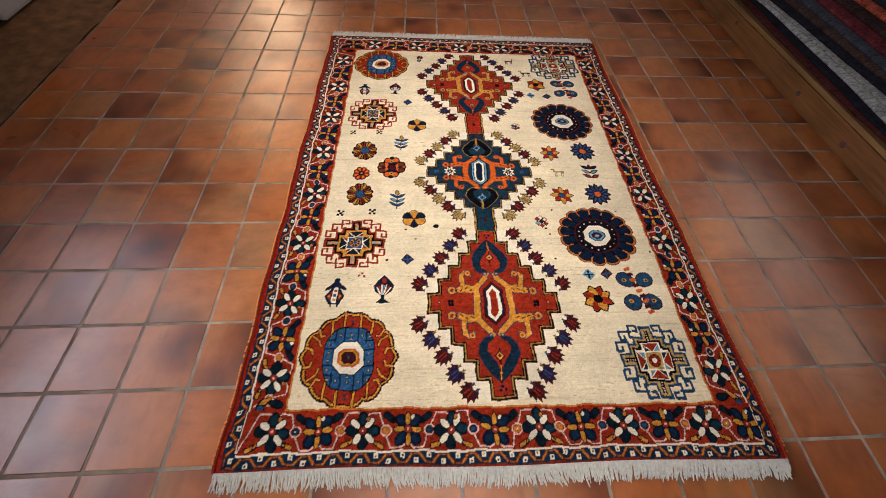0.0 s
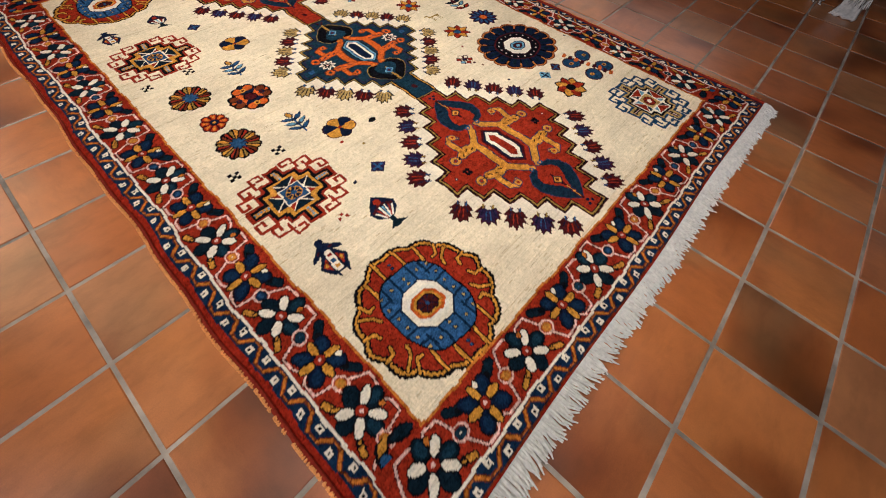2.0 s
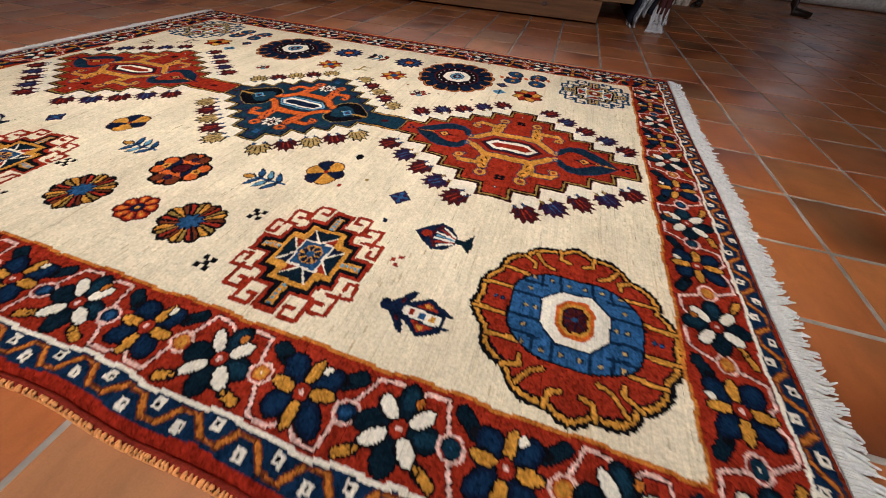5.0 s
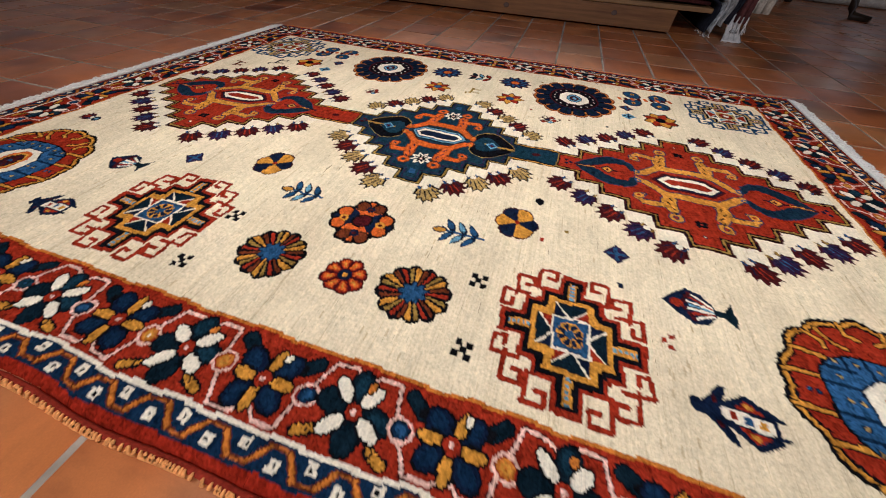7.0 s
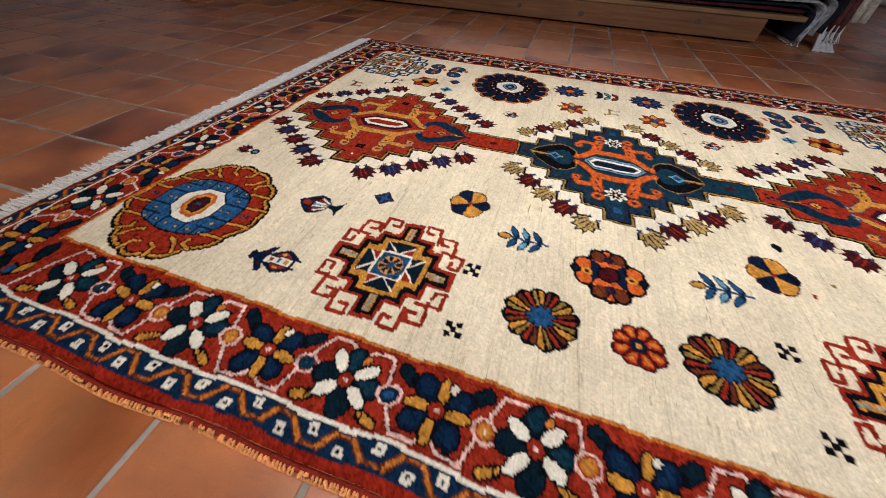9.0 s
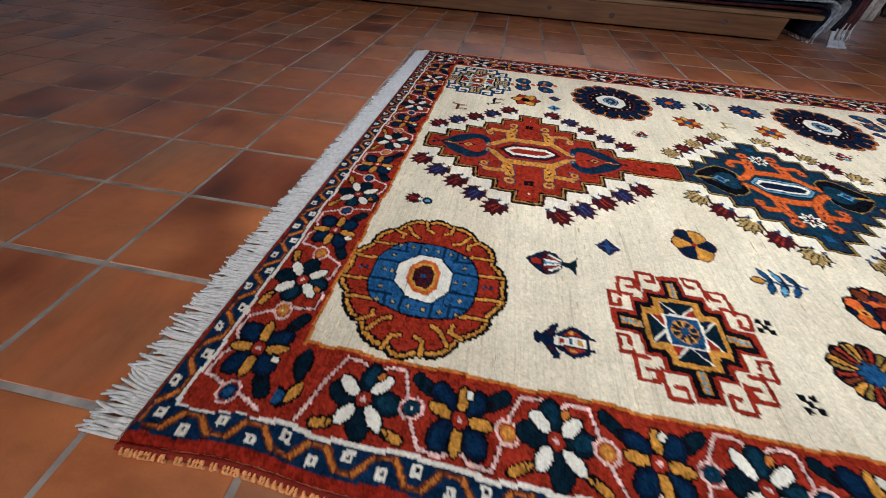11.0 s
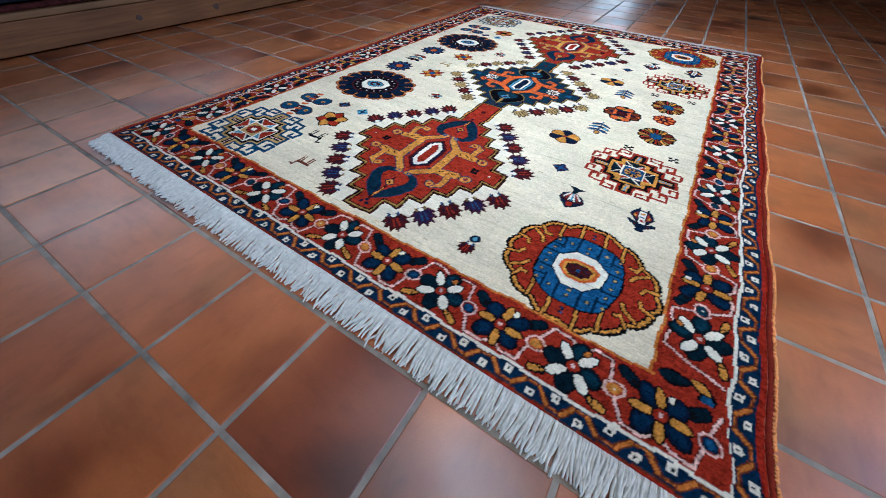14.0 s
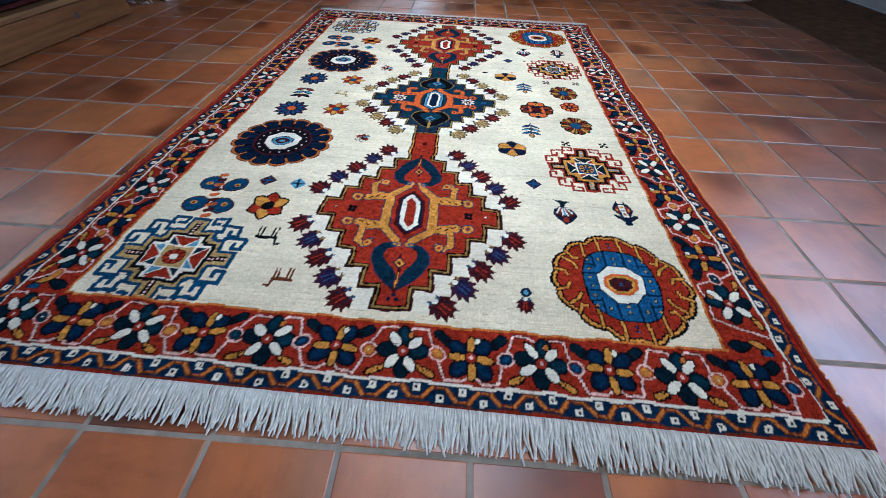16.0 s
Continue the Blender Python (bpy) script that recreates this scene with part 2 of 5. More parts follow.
# unseen ceiling, dark to cut bounce; HOLE lets the added overhead light in
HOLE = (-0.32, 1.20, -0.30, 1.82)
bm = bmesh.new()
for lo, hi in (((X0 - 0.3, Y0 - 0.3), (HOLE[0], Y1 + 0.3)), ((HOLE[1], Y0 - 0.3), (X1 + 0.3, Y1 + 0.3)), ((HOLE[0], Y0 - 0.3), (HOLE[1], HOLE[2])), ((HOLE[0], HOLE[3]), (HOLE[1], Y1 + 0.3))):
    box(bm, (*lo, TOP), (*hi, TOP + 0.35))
tagged(part("ceiling", bm, DARKWOOD, None), "unseen dark ceiling with an opening added over the rug", "ceiling", kind="structure")
bm = bmesh.new()
box(bm, (-60, -60, -0.3), (60, 60, -0.2))
tagged(part("ground", bm, GROUT, None), "plain pale ground outside the building", "ground", kind="structure")

# screed with the joints of the tiled floor, and the worn brown strip along the west wall
EDGE = -1.62
bm = bmesh.new()
box(bm, (EDGE + 0.015, Y0, -0.15), (X1, Y1, -0.0014))
floor = tagged(part("floor", bm, GROUT, None), "square terracotta tiles with grey cement joints", "floor", kind="structure")
bm = bmesh.new()
nx_s, ny_s = 8, 90
grid = [[bm.verts.new((X0 + (EDGE + 0.015 - X0) * i / nx_s + (0.010 * math.sin(j * 1.7) + 0.006 * math.sin(j * 4.1)) * (i == nx_s) - 0.012 * (i == nx_s), Y0 + (Y1 - Y0) * j / ny_s, -0.003 + 0.0022 * math.sin(i * 2.1 + j * 0.9) * math.sin(j * 0.37))) for i in range(nx_s + 1)] for j in range(ny_s + 1)]
for j in range(ny_s):
    for i in range(nx_s):
        bm.faces.new((grid[j][i], grid[j][i + 1], grid[j + 1][i + 1], grid[j + 1][i]))
old = part("old_floor", bm, OLDFLOOR, None)
old.modifiers.new("thick", "SOLIDIFY").thickness = 0.12
tagged(old, "worn uneven brown screed strip along the wall", "floor", kind="structure")

# ---------- the rug's weave ----------
FW, FL, BX, BY, KNOT = 1.280, 1.872, 0.155, 0.147, 0.0025
NX, NY = int((FW + 2 * BX) / KNOT), int((FL + 2 * BY) / KNOT)
PX, PY = np.meshgrid(np.linspace(-BX, FW + BX, NX + 1), np.linspace(-BY, FL + BY, NY + 1))
RX, RY = PX.copy(), PY.copy()
# the weaver's hand: rows wander by a knot or so
PX = PX + 0.0016 * np.sin(RY * 37 + 2 * np.sin(RX * 9)) + 0.0011 * np.sin(RY * 90 + RX * 31)
PY = PY + 0.0016 * np.sin(RX * 33 + 2 * np.sin(RY * 7)) + 0.0011 * np.sin(RX * 84 - RY * 23)
dye = np.zeros(PX.shape, np.uint8)
piece = np.zeros(PX.shape, np.int16)
PIECES = [("field", "cream wool field with fine weft streaks")]

DYES = dict(cream=(0.745, 0.620, 0.432), red=(0.245, 0.021, 0.009), maroon=(0.050, 0.006, 0.008), navy=(0.006, 0.011, 0.029), blue=(0.020, 0.066, 0.150),
            teal=(0.005, 0.012, 0.019), gold=(0.50, 0.225, 0.030), edge=(0.235, 0.016, 0.007), orange=(0.50, 0.098, 0.016), white=(0.775, 0.69, 0.55), vine=(0.70, 0.44, 0.36),
            purple=(0.024, 0.012, 0.040), sky=(0.12, 0.26, 0.36), black=(0.005, 0.005, 0.007), brown=(0.12, 0.027, 0.010), olive=(0.27, 0.165, 0.036), deep=(0.009, 0.028, 0.046),
            marine=(0.007, 0.020, 0.048), indigo=(0.035, 0.030, 0.070), wine=(0.050, 0.008, 0.009), azure=(0.026, 0.084, 0.190), tan=(0.40, 0.255, 0.085), rust=(0.36, 0.105, 0.020), pale=(0.765, 0.665, 0.505), slate=(0.008, 0.020, 0.036), petrol=(0.014, 0.048, 0.105), gilt=(0.46, 0.150, 0.022))
DYE = {k: i for i, k in enumerate(DYES)}


class Patch:
    """A window of the weave round (cx, cy), with its own turned coordinates p, q in metres."""

    def __init__(self, name, label, cx, cy, half, turn=0.0, flip=False, same=None):
        if same is None:
            PIECES.append((name, label))
            self.id = len(PIECES) - 1
        else:
            self.id = same
        hx, hy = half if isinstance(half, tuple) else (half, half)
        i0, i1 = max(0, int((cx - hx + BX) / KNOT)), min(NX + 1, int((cx + hx + BX) / KNOT) + 2)
        j0, j1 = max(0, int((cy - hy + BY) / KNOT)), min(NY + 1, int((cy + hy + BY) / KNOT) + 2)
        self.sl = (slice(j0, j1), slice(i0, i1))
        dx, dy = PX[self.sl] - cx, PY[self.sl] - cy
        c, s = math.cos(radians(turn)), math.sin(radians(turn))
        self.p, self.q = dx * c + dy * s, -dx * s + dy * c
        if flip:
            self.p = -self.p

    def fill(self, mask, colour):
        dye[self.sl][mask] = DYE[colour]
        piece[self.sl][mask] = self.id

    def poly(self, pts, colour):
        self.fill(inside(self.p, self.q, pts), colour)

    def bar(self, x0, y0, x1, y1, w, colour):
        dx, dy = x1 - x0, y1 - y0
        t = np.clip(((self.p - x0) * dx + (self.q - y0) * dy) / (dx * dx + dy * dy), 0, 1)
        self.fill(np.hypot(self.p - x0 - t * dx, self.q - y0 - t * dy) < w / 2, colour)

    def disc(self, x, y, a, b, colour, turn=0.0):
        c, s = math.cos(radians(turn)), math.sin(radians(turn))
        u, v = (self.p - x) * c + (self.q - y) * s, -(self.p - x) * s + (self.q - y) * c
        self.fill((u / a) ** 2 + (v / b) ** 2 < 1, colour)

    def rect(self, x, y, a, b, colour):
        self.fill((abs(self.p - x) < a) & (abs(self.q - y) < b), colour)

    def leaf(self, x, y, length, width, turn, colour):
        """A pointed petal that starts at (x, y) and runs along the angle turn."""
        c, s = math.cos(radians(turn)), math.sin(radians(turn))
        u, v = (self.p - x) * c + (self.q - y) * s, -(self.p - x) * s + (self.q - y) * c
        t = np.clip(u / length, 0, 1)
        self.fill((u > 0) & (u < length) & (abs(v) < width / 2 * np.sin(np.pi * t ** 0.8) ** 0.75), colour)


def inside(p, q, pts):
    m = np.zeros(p.shape, bool)
    for (x0, y0), (x1, y1) in zip(pts, pts[1:] + pts[:1]):
        if y0 != y1:
            m ^= ((y0 > q) != (y1 > q)) & (p < (x1 - x0) * (q - y0) / (y1 - y0) + x0)
    return m


def octagon(x, y, k=0.74):
    return np.maximum(np.maximum(abs(x), abs(y)), (abs(x) + abs(y)) * k)


def rosette(cx, cy, a=0.150, b=0.147):
    """A large red rosette with hooked ends, a blue ring of cells and a white eye."""
    w = Patch("rosette", "large red rosette with a blue ring and a white eye", cx, cy, 0.172)
    x, y = w.p / a, w.q / b
    ax, ay, th = np.abs(x), np.abs(y), np.arctan2(y, x)
    body = (ax ** 1.78 + ay ** 1.78) ** (1 / 1.78)
    m = body * (1.065 - 0.075 * np.abs(np.sin(6.5 * (np.abs(np.abs(th) - math.pi / 2)) + 0.45)) ** 0.7) + 0.005 * np.sign(np.sin(80 * th))
    for r, c in ((1.025, "black"), (0.982, "gold"), (0.942, "black"), (0.912, "red")):
        w.fill(m < r, c)
    # straight ribs above and below the ring, curled hooks in the pointed ends
    ribs = (((0.17, 0.97), (0.17, 0.66)), ((0.43, 0.80), (0.42, 0.50)), ((0.69, 0.58), (0.62, 0.44), (0.55, 0.46)), ((0.78, 0.44), (0.64, 0.34), (0.60, 0.24)),
            ((0.92, 0.20), (0.78, 0.17), (0.75, 0.08)))
    for ww, c in ((0.0105, "black"), (0.0058, "gold")):
        for sx in (-1, 1):
            for sy in (-1, 1):
                for rib in ribs:
                    for (x0, y0), (x1, y1) in zip(rib, rib[1:]):
                        w.bar(sx * a * x0, sy * b * y0, sx * a * x1, sy * b * y1, ww, c)
    for sy in (-1, 1):
        for k in (0.74, 0.81):
            w.disc(0, sy * b * k, 0.0042, 0.0036, "navy")
            w.disc(0, sy * b * k, 0.0022, 0.0022, "blue")

    def ring(g):
        return (ax / (0.512 + g)) ** 2.7 + (ay / (0.645 + g)) ** 2.7 < 1

    w.fill(ring(0.022), "black")
    w.fill(ring(0.0), "azure")
    # cells: uprights in the columns above and below, cross lines at the sides
    for k in (0.14, 0.325):
        w.fill(ring(0.0) & (np.abs(ax - k) < 0.018) & (ay > 0.30), "marine")
    for k in (0.17, 0.36):
        w.fill(ring(0.0) & (np.abs(ay - k) < 0.018) & (ax > 0.30), "marine")
    for sx in (-1, 1):
        for px, py in ((0.235, 0.47), (0.41, 0.45), (0.42, 0.265), (0.42, 0.085), (0.0, 0.50), (0.0, 0.40)):
            for sy in (-1, 1):
                w.rect(sx * px * a, sy * py * b, 0.0042, 0.0042, "marine")
                w.rect(sx * px * a, sy * py * b, 0.0030, 0.0014, "tan")
                w.rect(sx * px * a, sy * py * b, 0.0014, 0.0030, "tan")
    w.fill(octagon(x / 0.335, y / 0.355, 0.70) < 1, "navy")
    w.fill(octagon(x / 0.315, y / 0.335, 0.70) < 1, "white")
    n = octagon(x / 0.235, y / 0.195, 0.68)
    for r, c in ((1.0, "orange"), (0.80, "gold"), (0.66, "black"), (0.60, "wine")):
        w.fill(n < r, c)
    w.fill((n < 0.60) & (np.abs(np.sin(4 * th)) < 0.32), "navy")
    w.disc(0, 0, 0.0046, 0.0046, "blue")


def wheel(cx, cy, a=0.151, b=0.134):
    """A dark scalloped wheel with a gold rim and a white eye."""
    w = Patch("wheel_rosette", "dark navy scalloped wheel with a gold rim", cx, cy, 0.175, 3)
    x, y = w.p / a, w.q / b
    th, r = np.arctan2(y, x), np.hypot(x, y)
    lobe = np.abs(np.sin(8 * th + 0.2)) ** 0.6
    m = r * (1.085 - 0.10 * lobe)
    for s, c in ((1.02, "brown"), (0.995, "rust"), (0.950, "black"), (0.925, "navy")):
        w.fill(m < s, c)
    ray = np.abs(((8 * th + 0.2) / math.pi + 0.5) % 1 - 0.5)
    w.fill((m < 0.94) & (r > 0.60) & (ray < 0.10 + 0.30 * (m - 0.8).clip(0)), "black")
    w.fill((m < 0.94) & (r > 0.76) & (ray < 0.055), "gilt")
    w.fill((r > 0.56) & (r < 0.86) & (np.abs(ray - 0.5) < 0.10), "teal")
    w.fill(r < 0.60, "maroon")
    w.fill(r < 0.56, "black")
    for k in range(18):
        t = 2 * math.pi * k / 18
        w.rect(a * 0.485 * math.cos(t), b * 0.485 * math.sin(t), 0.0034, 0.0034, "maroon")
        w.rect(a * 0.485 * math.cos(t), b * 0.485 * math.sin(t), 0.0021, 0.0021, "white")
    n = octagon(x / 0.36, y / 0.36, 0.72)
    for s, c in ((1.05, "maroon"), (0.98, "white")):
        w.fill(n < s, c)
    n = octagon(x / 0.27, y / 0.22, 0.74)
    for s, c in ((0.86, "navy"), (0.76, "sky"), (0.54, "navy"), (0.46, "maroon"), (0.22, "sky")):
        w.fill(n < s, c)


def star(cx, cy, half, hook, edge, squeeze=1.0):
    """An eight-pointed star in a stepped cross frame with curled hooks on its steps."""
    red = hook == "red"
    w = Patch("hooked_star", ("red" if red else "blue") + "-hooked stepped star with a gold band", cx, cy, half * 1.12)
    u = half / 13.0
    x, y = w.p / u, w.q / (u * squeeze)
    ax, ay = np.abs(x), np.abs(y)

    def frame_of(g):
        return ((ax < 3.6 + g) & (ay < 6.4 + g)) | ((ay < 3.6 + g) & (ax < 6.4 + g)) | ((ax < 4.1 + g) & (ay < 4.1 + g) & (g > 0))

    # hooks first: three on each quarter
    for sx in (-1, 1):
        for sy in (-1, 1):
            for hx, hy, swap in ((4.9, 11.2, False), (8.9, 8.9, True), (11.3, 4.9, True)):
                k = 1.6
                pts = [(k, -k * 1.9), (k, k), (-k, k), (-k, -0.35), (-0.1, -0.35)]
                pts = [(b, a) for a, b in pts] if swap else pts
                for (x0, y0), (x1, y1) in zip(pts, pts[1:]):
                    w.bar(sx * (hx + x0) * u, sy * (hy + y0) * u * squeeze, sx * (hx + x1) * u, sy * (hy + y1) * u * squeeze, (0.80 if red else 0.95) * u, hook)
    rings = ((2.35, hook), (1.65, "black"), (0.7, "gold")) if red else ((2.45, hook), (1.60, "tan"), (0.95, "black"))
    w.fill(frame_of(rings[0][0]) | ((np.minimum(ax, ay) < 2.45) & (np.maximum(ax, ay) < 12.9)), hook)
    w.fill(frame_of(rings[1][0]) | ((np.minimum(ax, ay) < 1.75) & (np.maximum(ax, ay) < 11.9)), rings[1][1])
    w.fill(frame_of(rings[2][0]), rings[2][1])
    lo, d = np.minimum(ax, ay), np.maximum(ax, ay)
    bars = (lo < 0.75) & (d > 7.3) & (d < 11.2)
    if red:
        w.fill(bars, "gold")
        w.fill(bars & (lo < 0.4) & ((d * 1.1) % 1.0 < 0.55), "sky")
    else:
        w.fill(bars, "black")
        w.fill(bars & (lo < 0.3) & ((d * 1.1) % 1.0 < 0.5), "vine")
    # the arms of the star: triangles parted by white lines
    arms = frame_of(-0.15) & ~((ax > 3.0) & (ay > 3.0))
    vert = ay >= ax
    u1 = np.where(vert, x * np.sign(y), -y * np.sign(x))
    v1 = d - 3.1
    if red:
        w.fill(arms, "teal")
        w.fill(arms & (u1 > 2.9 - (2.6 - v1) * 1.15 + 0.3) & (v1 > 0), "red")
        w.fill(arms & (u1 < -0.4 - v1 * 0.9 + 0.2) & (v1 > 0), "navy")
        w.fill(arms & (np.abs(u1 - (3.0 - (2.6 - v1) * 1.15 + 0.1)) < 0.25) & (v1 > 0), "white")
        w.fill(arms & (np.abs(u1 - (-0.4 - v1 * 0.9 + 0.2)) < 0.24) & (v1 > 0), "white")
    else:
        # two points on each arm, one light and one dark, with a red wedge between them
        w.fill(frame_of(0.1), "white")
        w.fill(arms & (u1 > 0), "sky")
        w.fill(arms & (u1 <= 0), "slate")
        w.fill(arms & (np.abs(u1) < v1 * 1.05 + 0.35) & (v1 > 0), "white")
        w.fill(arms & (np.abs(u1) < v1 * 1.05 - 0.05) & (v1 > 0), "red")
    w.fill(d < 3.4, "white")
    w.fill(d < 3.0, "blue" if red else "tan")
    r8, th = np.hypot(x, y), np.arctan2(y, x)
    w.fill(r8 < 2.35, "gold" if red else "maroon")
    w.fill((r8 < 2.15) & (r8 > 0.9) & (np.abs(np.sin(4 * th)) > 0.45), "navy" if red else "red")
    w.fill(r8 < 0.85, "blue" if red else "white")


def serrated(w, x, y, turn, size, colour, accent, side=1):
    """A serrated leaf flower, pointing along turn."""
    c, s = math.cos(radians(turn)), math.sin(radians(turn))

    def at(u, v):
        return (x + size * (u * c - v * s), y + size * (u * s + v * c))
    half = ((-0.06, 0.16), (0.06, 0.34), (0.20, 0.44), (0.36, 0.60), (0.42, 0.43), (0.74, 0.57), (0.70, 0.34), (1.04, 0.36), (0.88, 0.14))
    edge = [(u, -v) for u, v in half] + [(1.14, 0.0)] + [(u, v) for u, v in reversed(half)]
    w.poly([at(*k) for k in edge], "black" if colour in ("tan", "olive") else "maroon")
    w.poly([at(0.07 + u * 0.82, v * 0.80) for u, v in edge], colour)
    for v, u0, u1 in ((-0.27, 0.24, 0.52), (0.27, 0.24, 0.52), (-0.10, 0.30, 0.76), (0.10, 0.30, 0.76)):
        (x0, y0), (x1, y1) = at(u0, v * 0.8), at(u1, v * 1.15)
        w.bar(x0, y0, x1, y1, 0.0030, accent if abs(v) < 0.2 else "navy")
    for v in (-0.22, 0.22):
        x0, y0 = at(-0.08, v)
        x1, y1 = at(0.10, v * 0.9)
        w.bar(x0, y0, x1, y1, 0.0042, "blue" if colour != "purple" else "olive")
    X, Y = at(0.06, 0.0)
    w.disc(X, Y, size * 0.13, size * 0.13, "white")


STEPS = ((0.232, 0.040), (0.194, 0.094), (0.156, 0.147), (0.118, 0.200), (0.080, 0.253), (0.042, 0.308))


def stepped(p, q, grow, steps=STEPS):
    m = np.zeros(p.shape, bool)
    for hx, hy in steps:
        m |= (np.abs(p) < hx + grow) & (np.abs(q) < hy + grow)
    return m


def medallion(cx, cy, dark, steps=STEPS):
    """A stepped lozenge with gold or orange scrolls, two hearts and a long white eye; leaf flowers sit on its steps."""
    ground = "deep" if dark else "red"
    lab = "dark blue stepped medallion with orange scrolls" if dark else "red stepped medallion with gold scrolls"
    w = Patch("medallion", lab, cx, cy, 0.34)
    for k in range(len(steps) - 1):
        (xa, ya), (xb, yb) = steps[k], steps[k + 1]
        m = (np.abs(w.p) > xb - 0.004) & (np.abs(w.p) < xa + 0.004) & (np.abs(w.q) > ya - 0.004) & (np.abs(w.q) < yb)
        w.fill(m, "pale")
    for g, c in ((0.0, "maroon" if not dark else "black"), (-0.003, "black" if not dark else "olive"), (-0.0065, "olive" if not dark else "black"), (-0.0105, "black" if not dark else "deep"),
                 (-0.0140, ground if not dark else "purple"), (-0.0175, ground)):
        w.fill(stepped(w.p, w.q, g, steps), c)
    sc, rim = ("orange", "brown") if dark else ("gold", "indigo")
    top = steps[-1][1]
    f = top / 0.308
    for sy in (-1, 1):
        for sx in (-1, 1):
            drop = [(0.003, 0.050), (0.026, 0.070), (0.052, 0.104), (0.066, 0.136), (0.062, 0.168), (0.044, 0.190), (0.014, 0.196), (0.012, 0.184), (0.034, 0.172), (0.038, 0.150), (0.026, 0.126), (0.012, 0.108), (0.004, 0.090)]
            w.poly([(sx * a * 1.04, sy * (top - b * f)) for a, b in drop], "olive" if dark else "indigo")
            w.poly([(sx * (0.0015 + a * 0.965), sy * (top - (0.005 + b * 0.962) * f)) for a, b in drop], "black" if dark else "slate")
        w.bar(0, sy * (top - 0.050 * f), 0, sy * (top - 0.150 * f), 0.0065, "maroon" if not dark else "olive")
        w.bar(0, sy * (top - 0.060 * f), 0, sy * (top - 0.100 * f), 0.0032, "gold")
        w.fill(np.abs(w.p) + np.abs(w.q - sy * (top - 0.128 * f)) < 0.017, "navy" if not dark else "sky")
        w.fill(np.abs(w.p) + np.abs(w.q - sy * (top - 0.128 * f)) < 0.012, "gold" if not dark else "blue")
        w.fill(np.abs(w.p) + np.abs(w.q - sy * (top - 0.128 * f)) < 0.006, "maroon")
        for a, b in ((-0.008, 0.030), (0.008, 0.030), (0, 0.040)):
            w.disc(a, sy * (top - b * f), 0.0046, 0.0046, "navy" if not dark else "maroon")
    # scroll work
    for k, c in ((0.0060, rim), (0.0, sc)):
        for sy in (-1, 1):
            for sx in (-1, 1):
                g = f if dark else 1.0
                w.bar(sx * 0.060, 0, sx * 0.058, sy * 0.058 * g, 0.0220 + k, c)
                w.bar(sx * 0.056, sy * 0.060 * g, sx * 0.020, sy * 0.098 * g, 0.0185 + k, c)
                w.bar(sx * 0.020, sy * 0.098 * g, sx * 0.010, sy * 0.112 * g, 0.011 + k, c)
                w.bar(sx * 0.062, sy * 0.055 * g, sx * 0.118, sy * 0.047 * g, 0.0230 + k, c)
                w.poly([(sx * (0.076 - k / 2), sy * (0.038 * g - k / 2)), (sx * (0.096 + k / 2), sy * (0.040 * g - k / 2)), (sx * (0.094 + k / 2), sy * (0.068 * g + k / 2)), (sx * (0.078 - k / 2), sy * (0.068 * g + k / 2))], c)
                w.bar(sx * 0.104, sy * 0.060 * g, sx * 0.108, sy * 0.104 * g, 0.0155 + k, c)
                w.bar(sx * 0.108, sy * 0.104 * g, sx * 0.092, sy * 0.118 * g, 0.0115 + k, c)
                w.bar(sx * 0.092, sy * 0.118 * g, sx * 0.078, sy * 0.104 * g, 0.010 + k, c)
    # curled heads and hooked ends, with the ground showing inside each curl
    for sy in (-1, 1):
        for sx in (-1, 1):
            for r0, c in ((0.0165, rim), (0.0135, sc), (0.0062, rim), (0.0040, ground)):
                w.disc(sx * 0.146, sy * 0.046 * g, r0, r0, c)
            for r0, c in ((0.0125, rim), (0.0100, sc), (0.0040, ground)):
                w.disc(sx * 0.084, sy * 0.112 * g, r0, r0, c)
    for sy in (-1, 1):
        for sx in (-1, 1):
            for a, b in ((0.072, 0.053), (0.090, 0.056), (0.108, 0.048), (0.126, 0.050)):
                w.bar(sx * a, sy * b * g, sx * (a + 0.009), sy * (b - 0.006) * g, 0.0034, "black" if not dark else "purple")
            w.disc(sx * 0.020, sy * 0.112 * g, 0.008, 0.007, "blue" if not dark else "orange")
            w.disc(sx * 0.020, sy * 0.112 * g, 0.0035, 0.003, "gold")
    for sx in (-1, 1):
        if dark:
            for k in range(8):
                w.leaf(sx * 0.128, 0, 0.027, 0.012, k * 45 + 22, "white")
            for k in range(8):
                w.leaf(sx * 0.128, 0, 0.021, 0.006, k * 45 + 22, "black")
            w.disc(sx * 0.128, 0, 0.004, 0.004, "vine")
            w.rect(sx * 0.188, 0, 0.009, 0.008, "blue")
        else:
            for k in range(4):
                w.disc(sx * 0.150 + 0.007 * math.cos(radians(45 + 90 * k)), 0.008 * math.sin(radians(45 + 90 * k)), 0.0058, 0.0064, "black")
            w.rect(sx * 0.192, 0.0, 0.0035, 0.0035, "navy")
            w.rect(sx * 0.192, 0.0, 0.0018, 0.0018, "white")
    # the eye
    ax, ay = np.abs(w.p), np.abs(w.q) / (f if dark else 1.0)
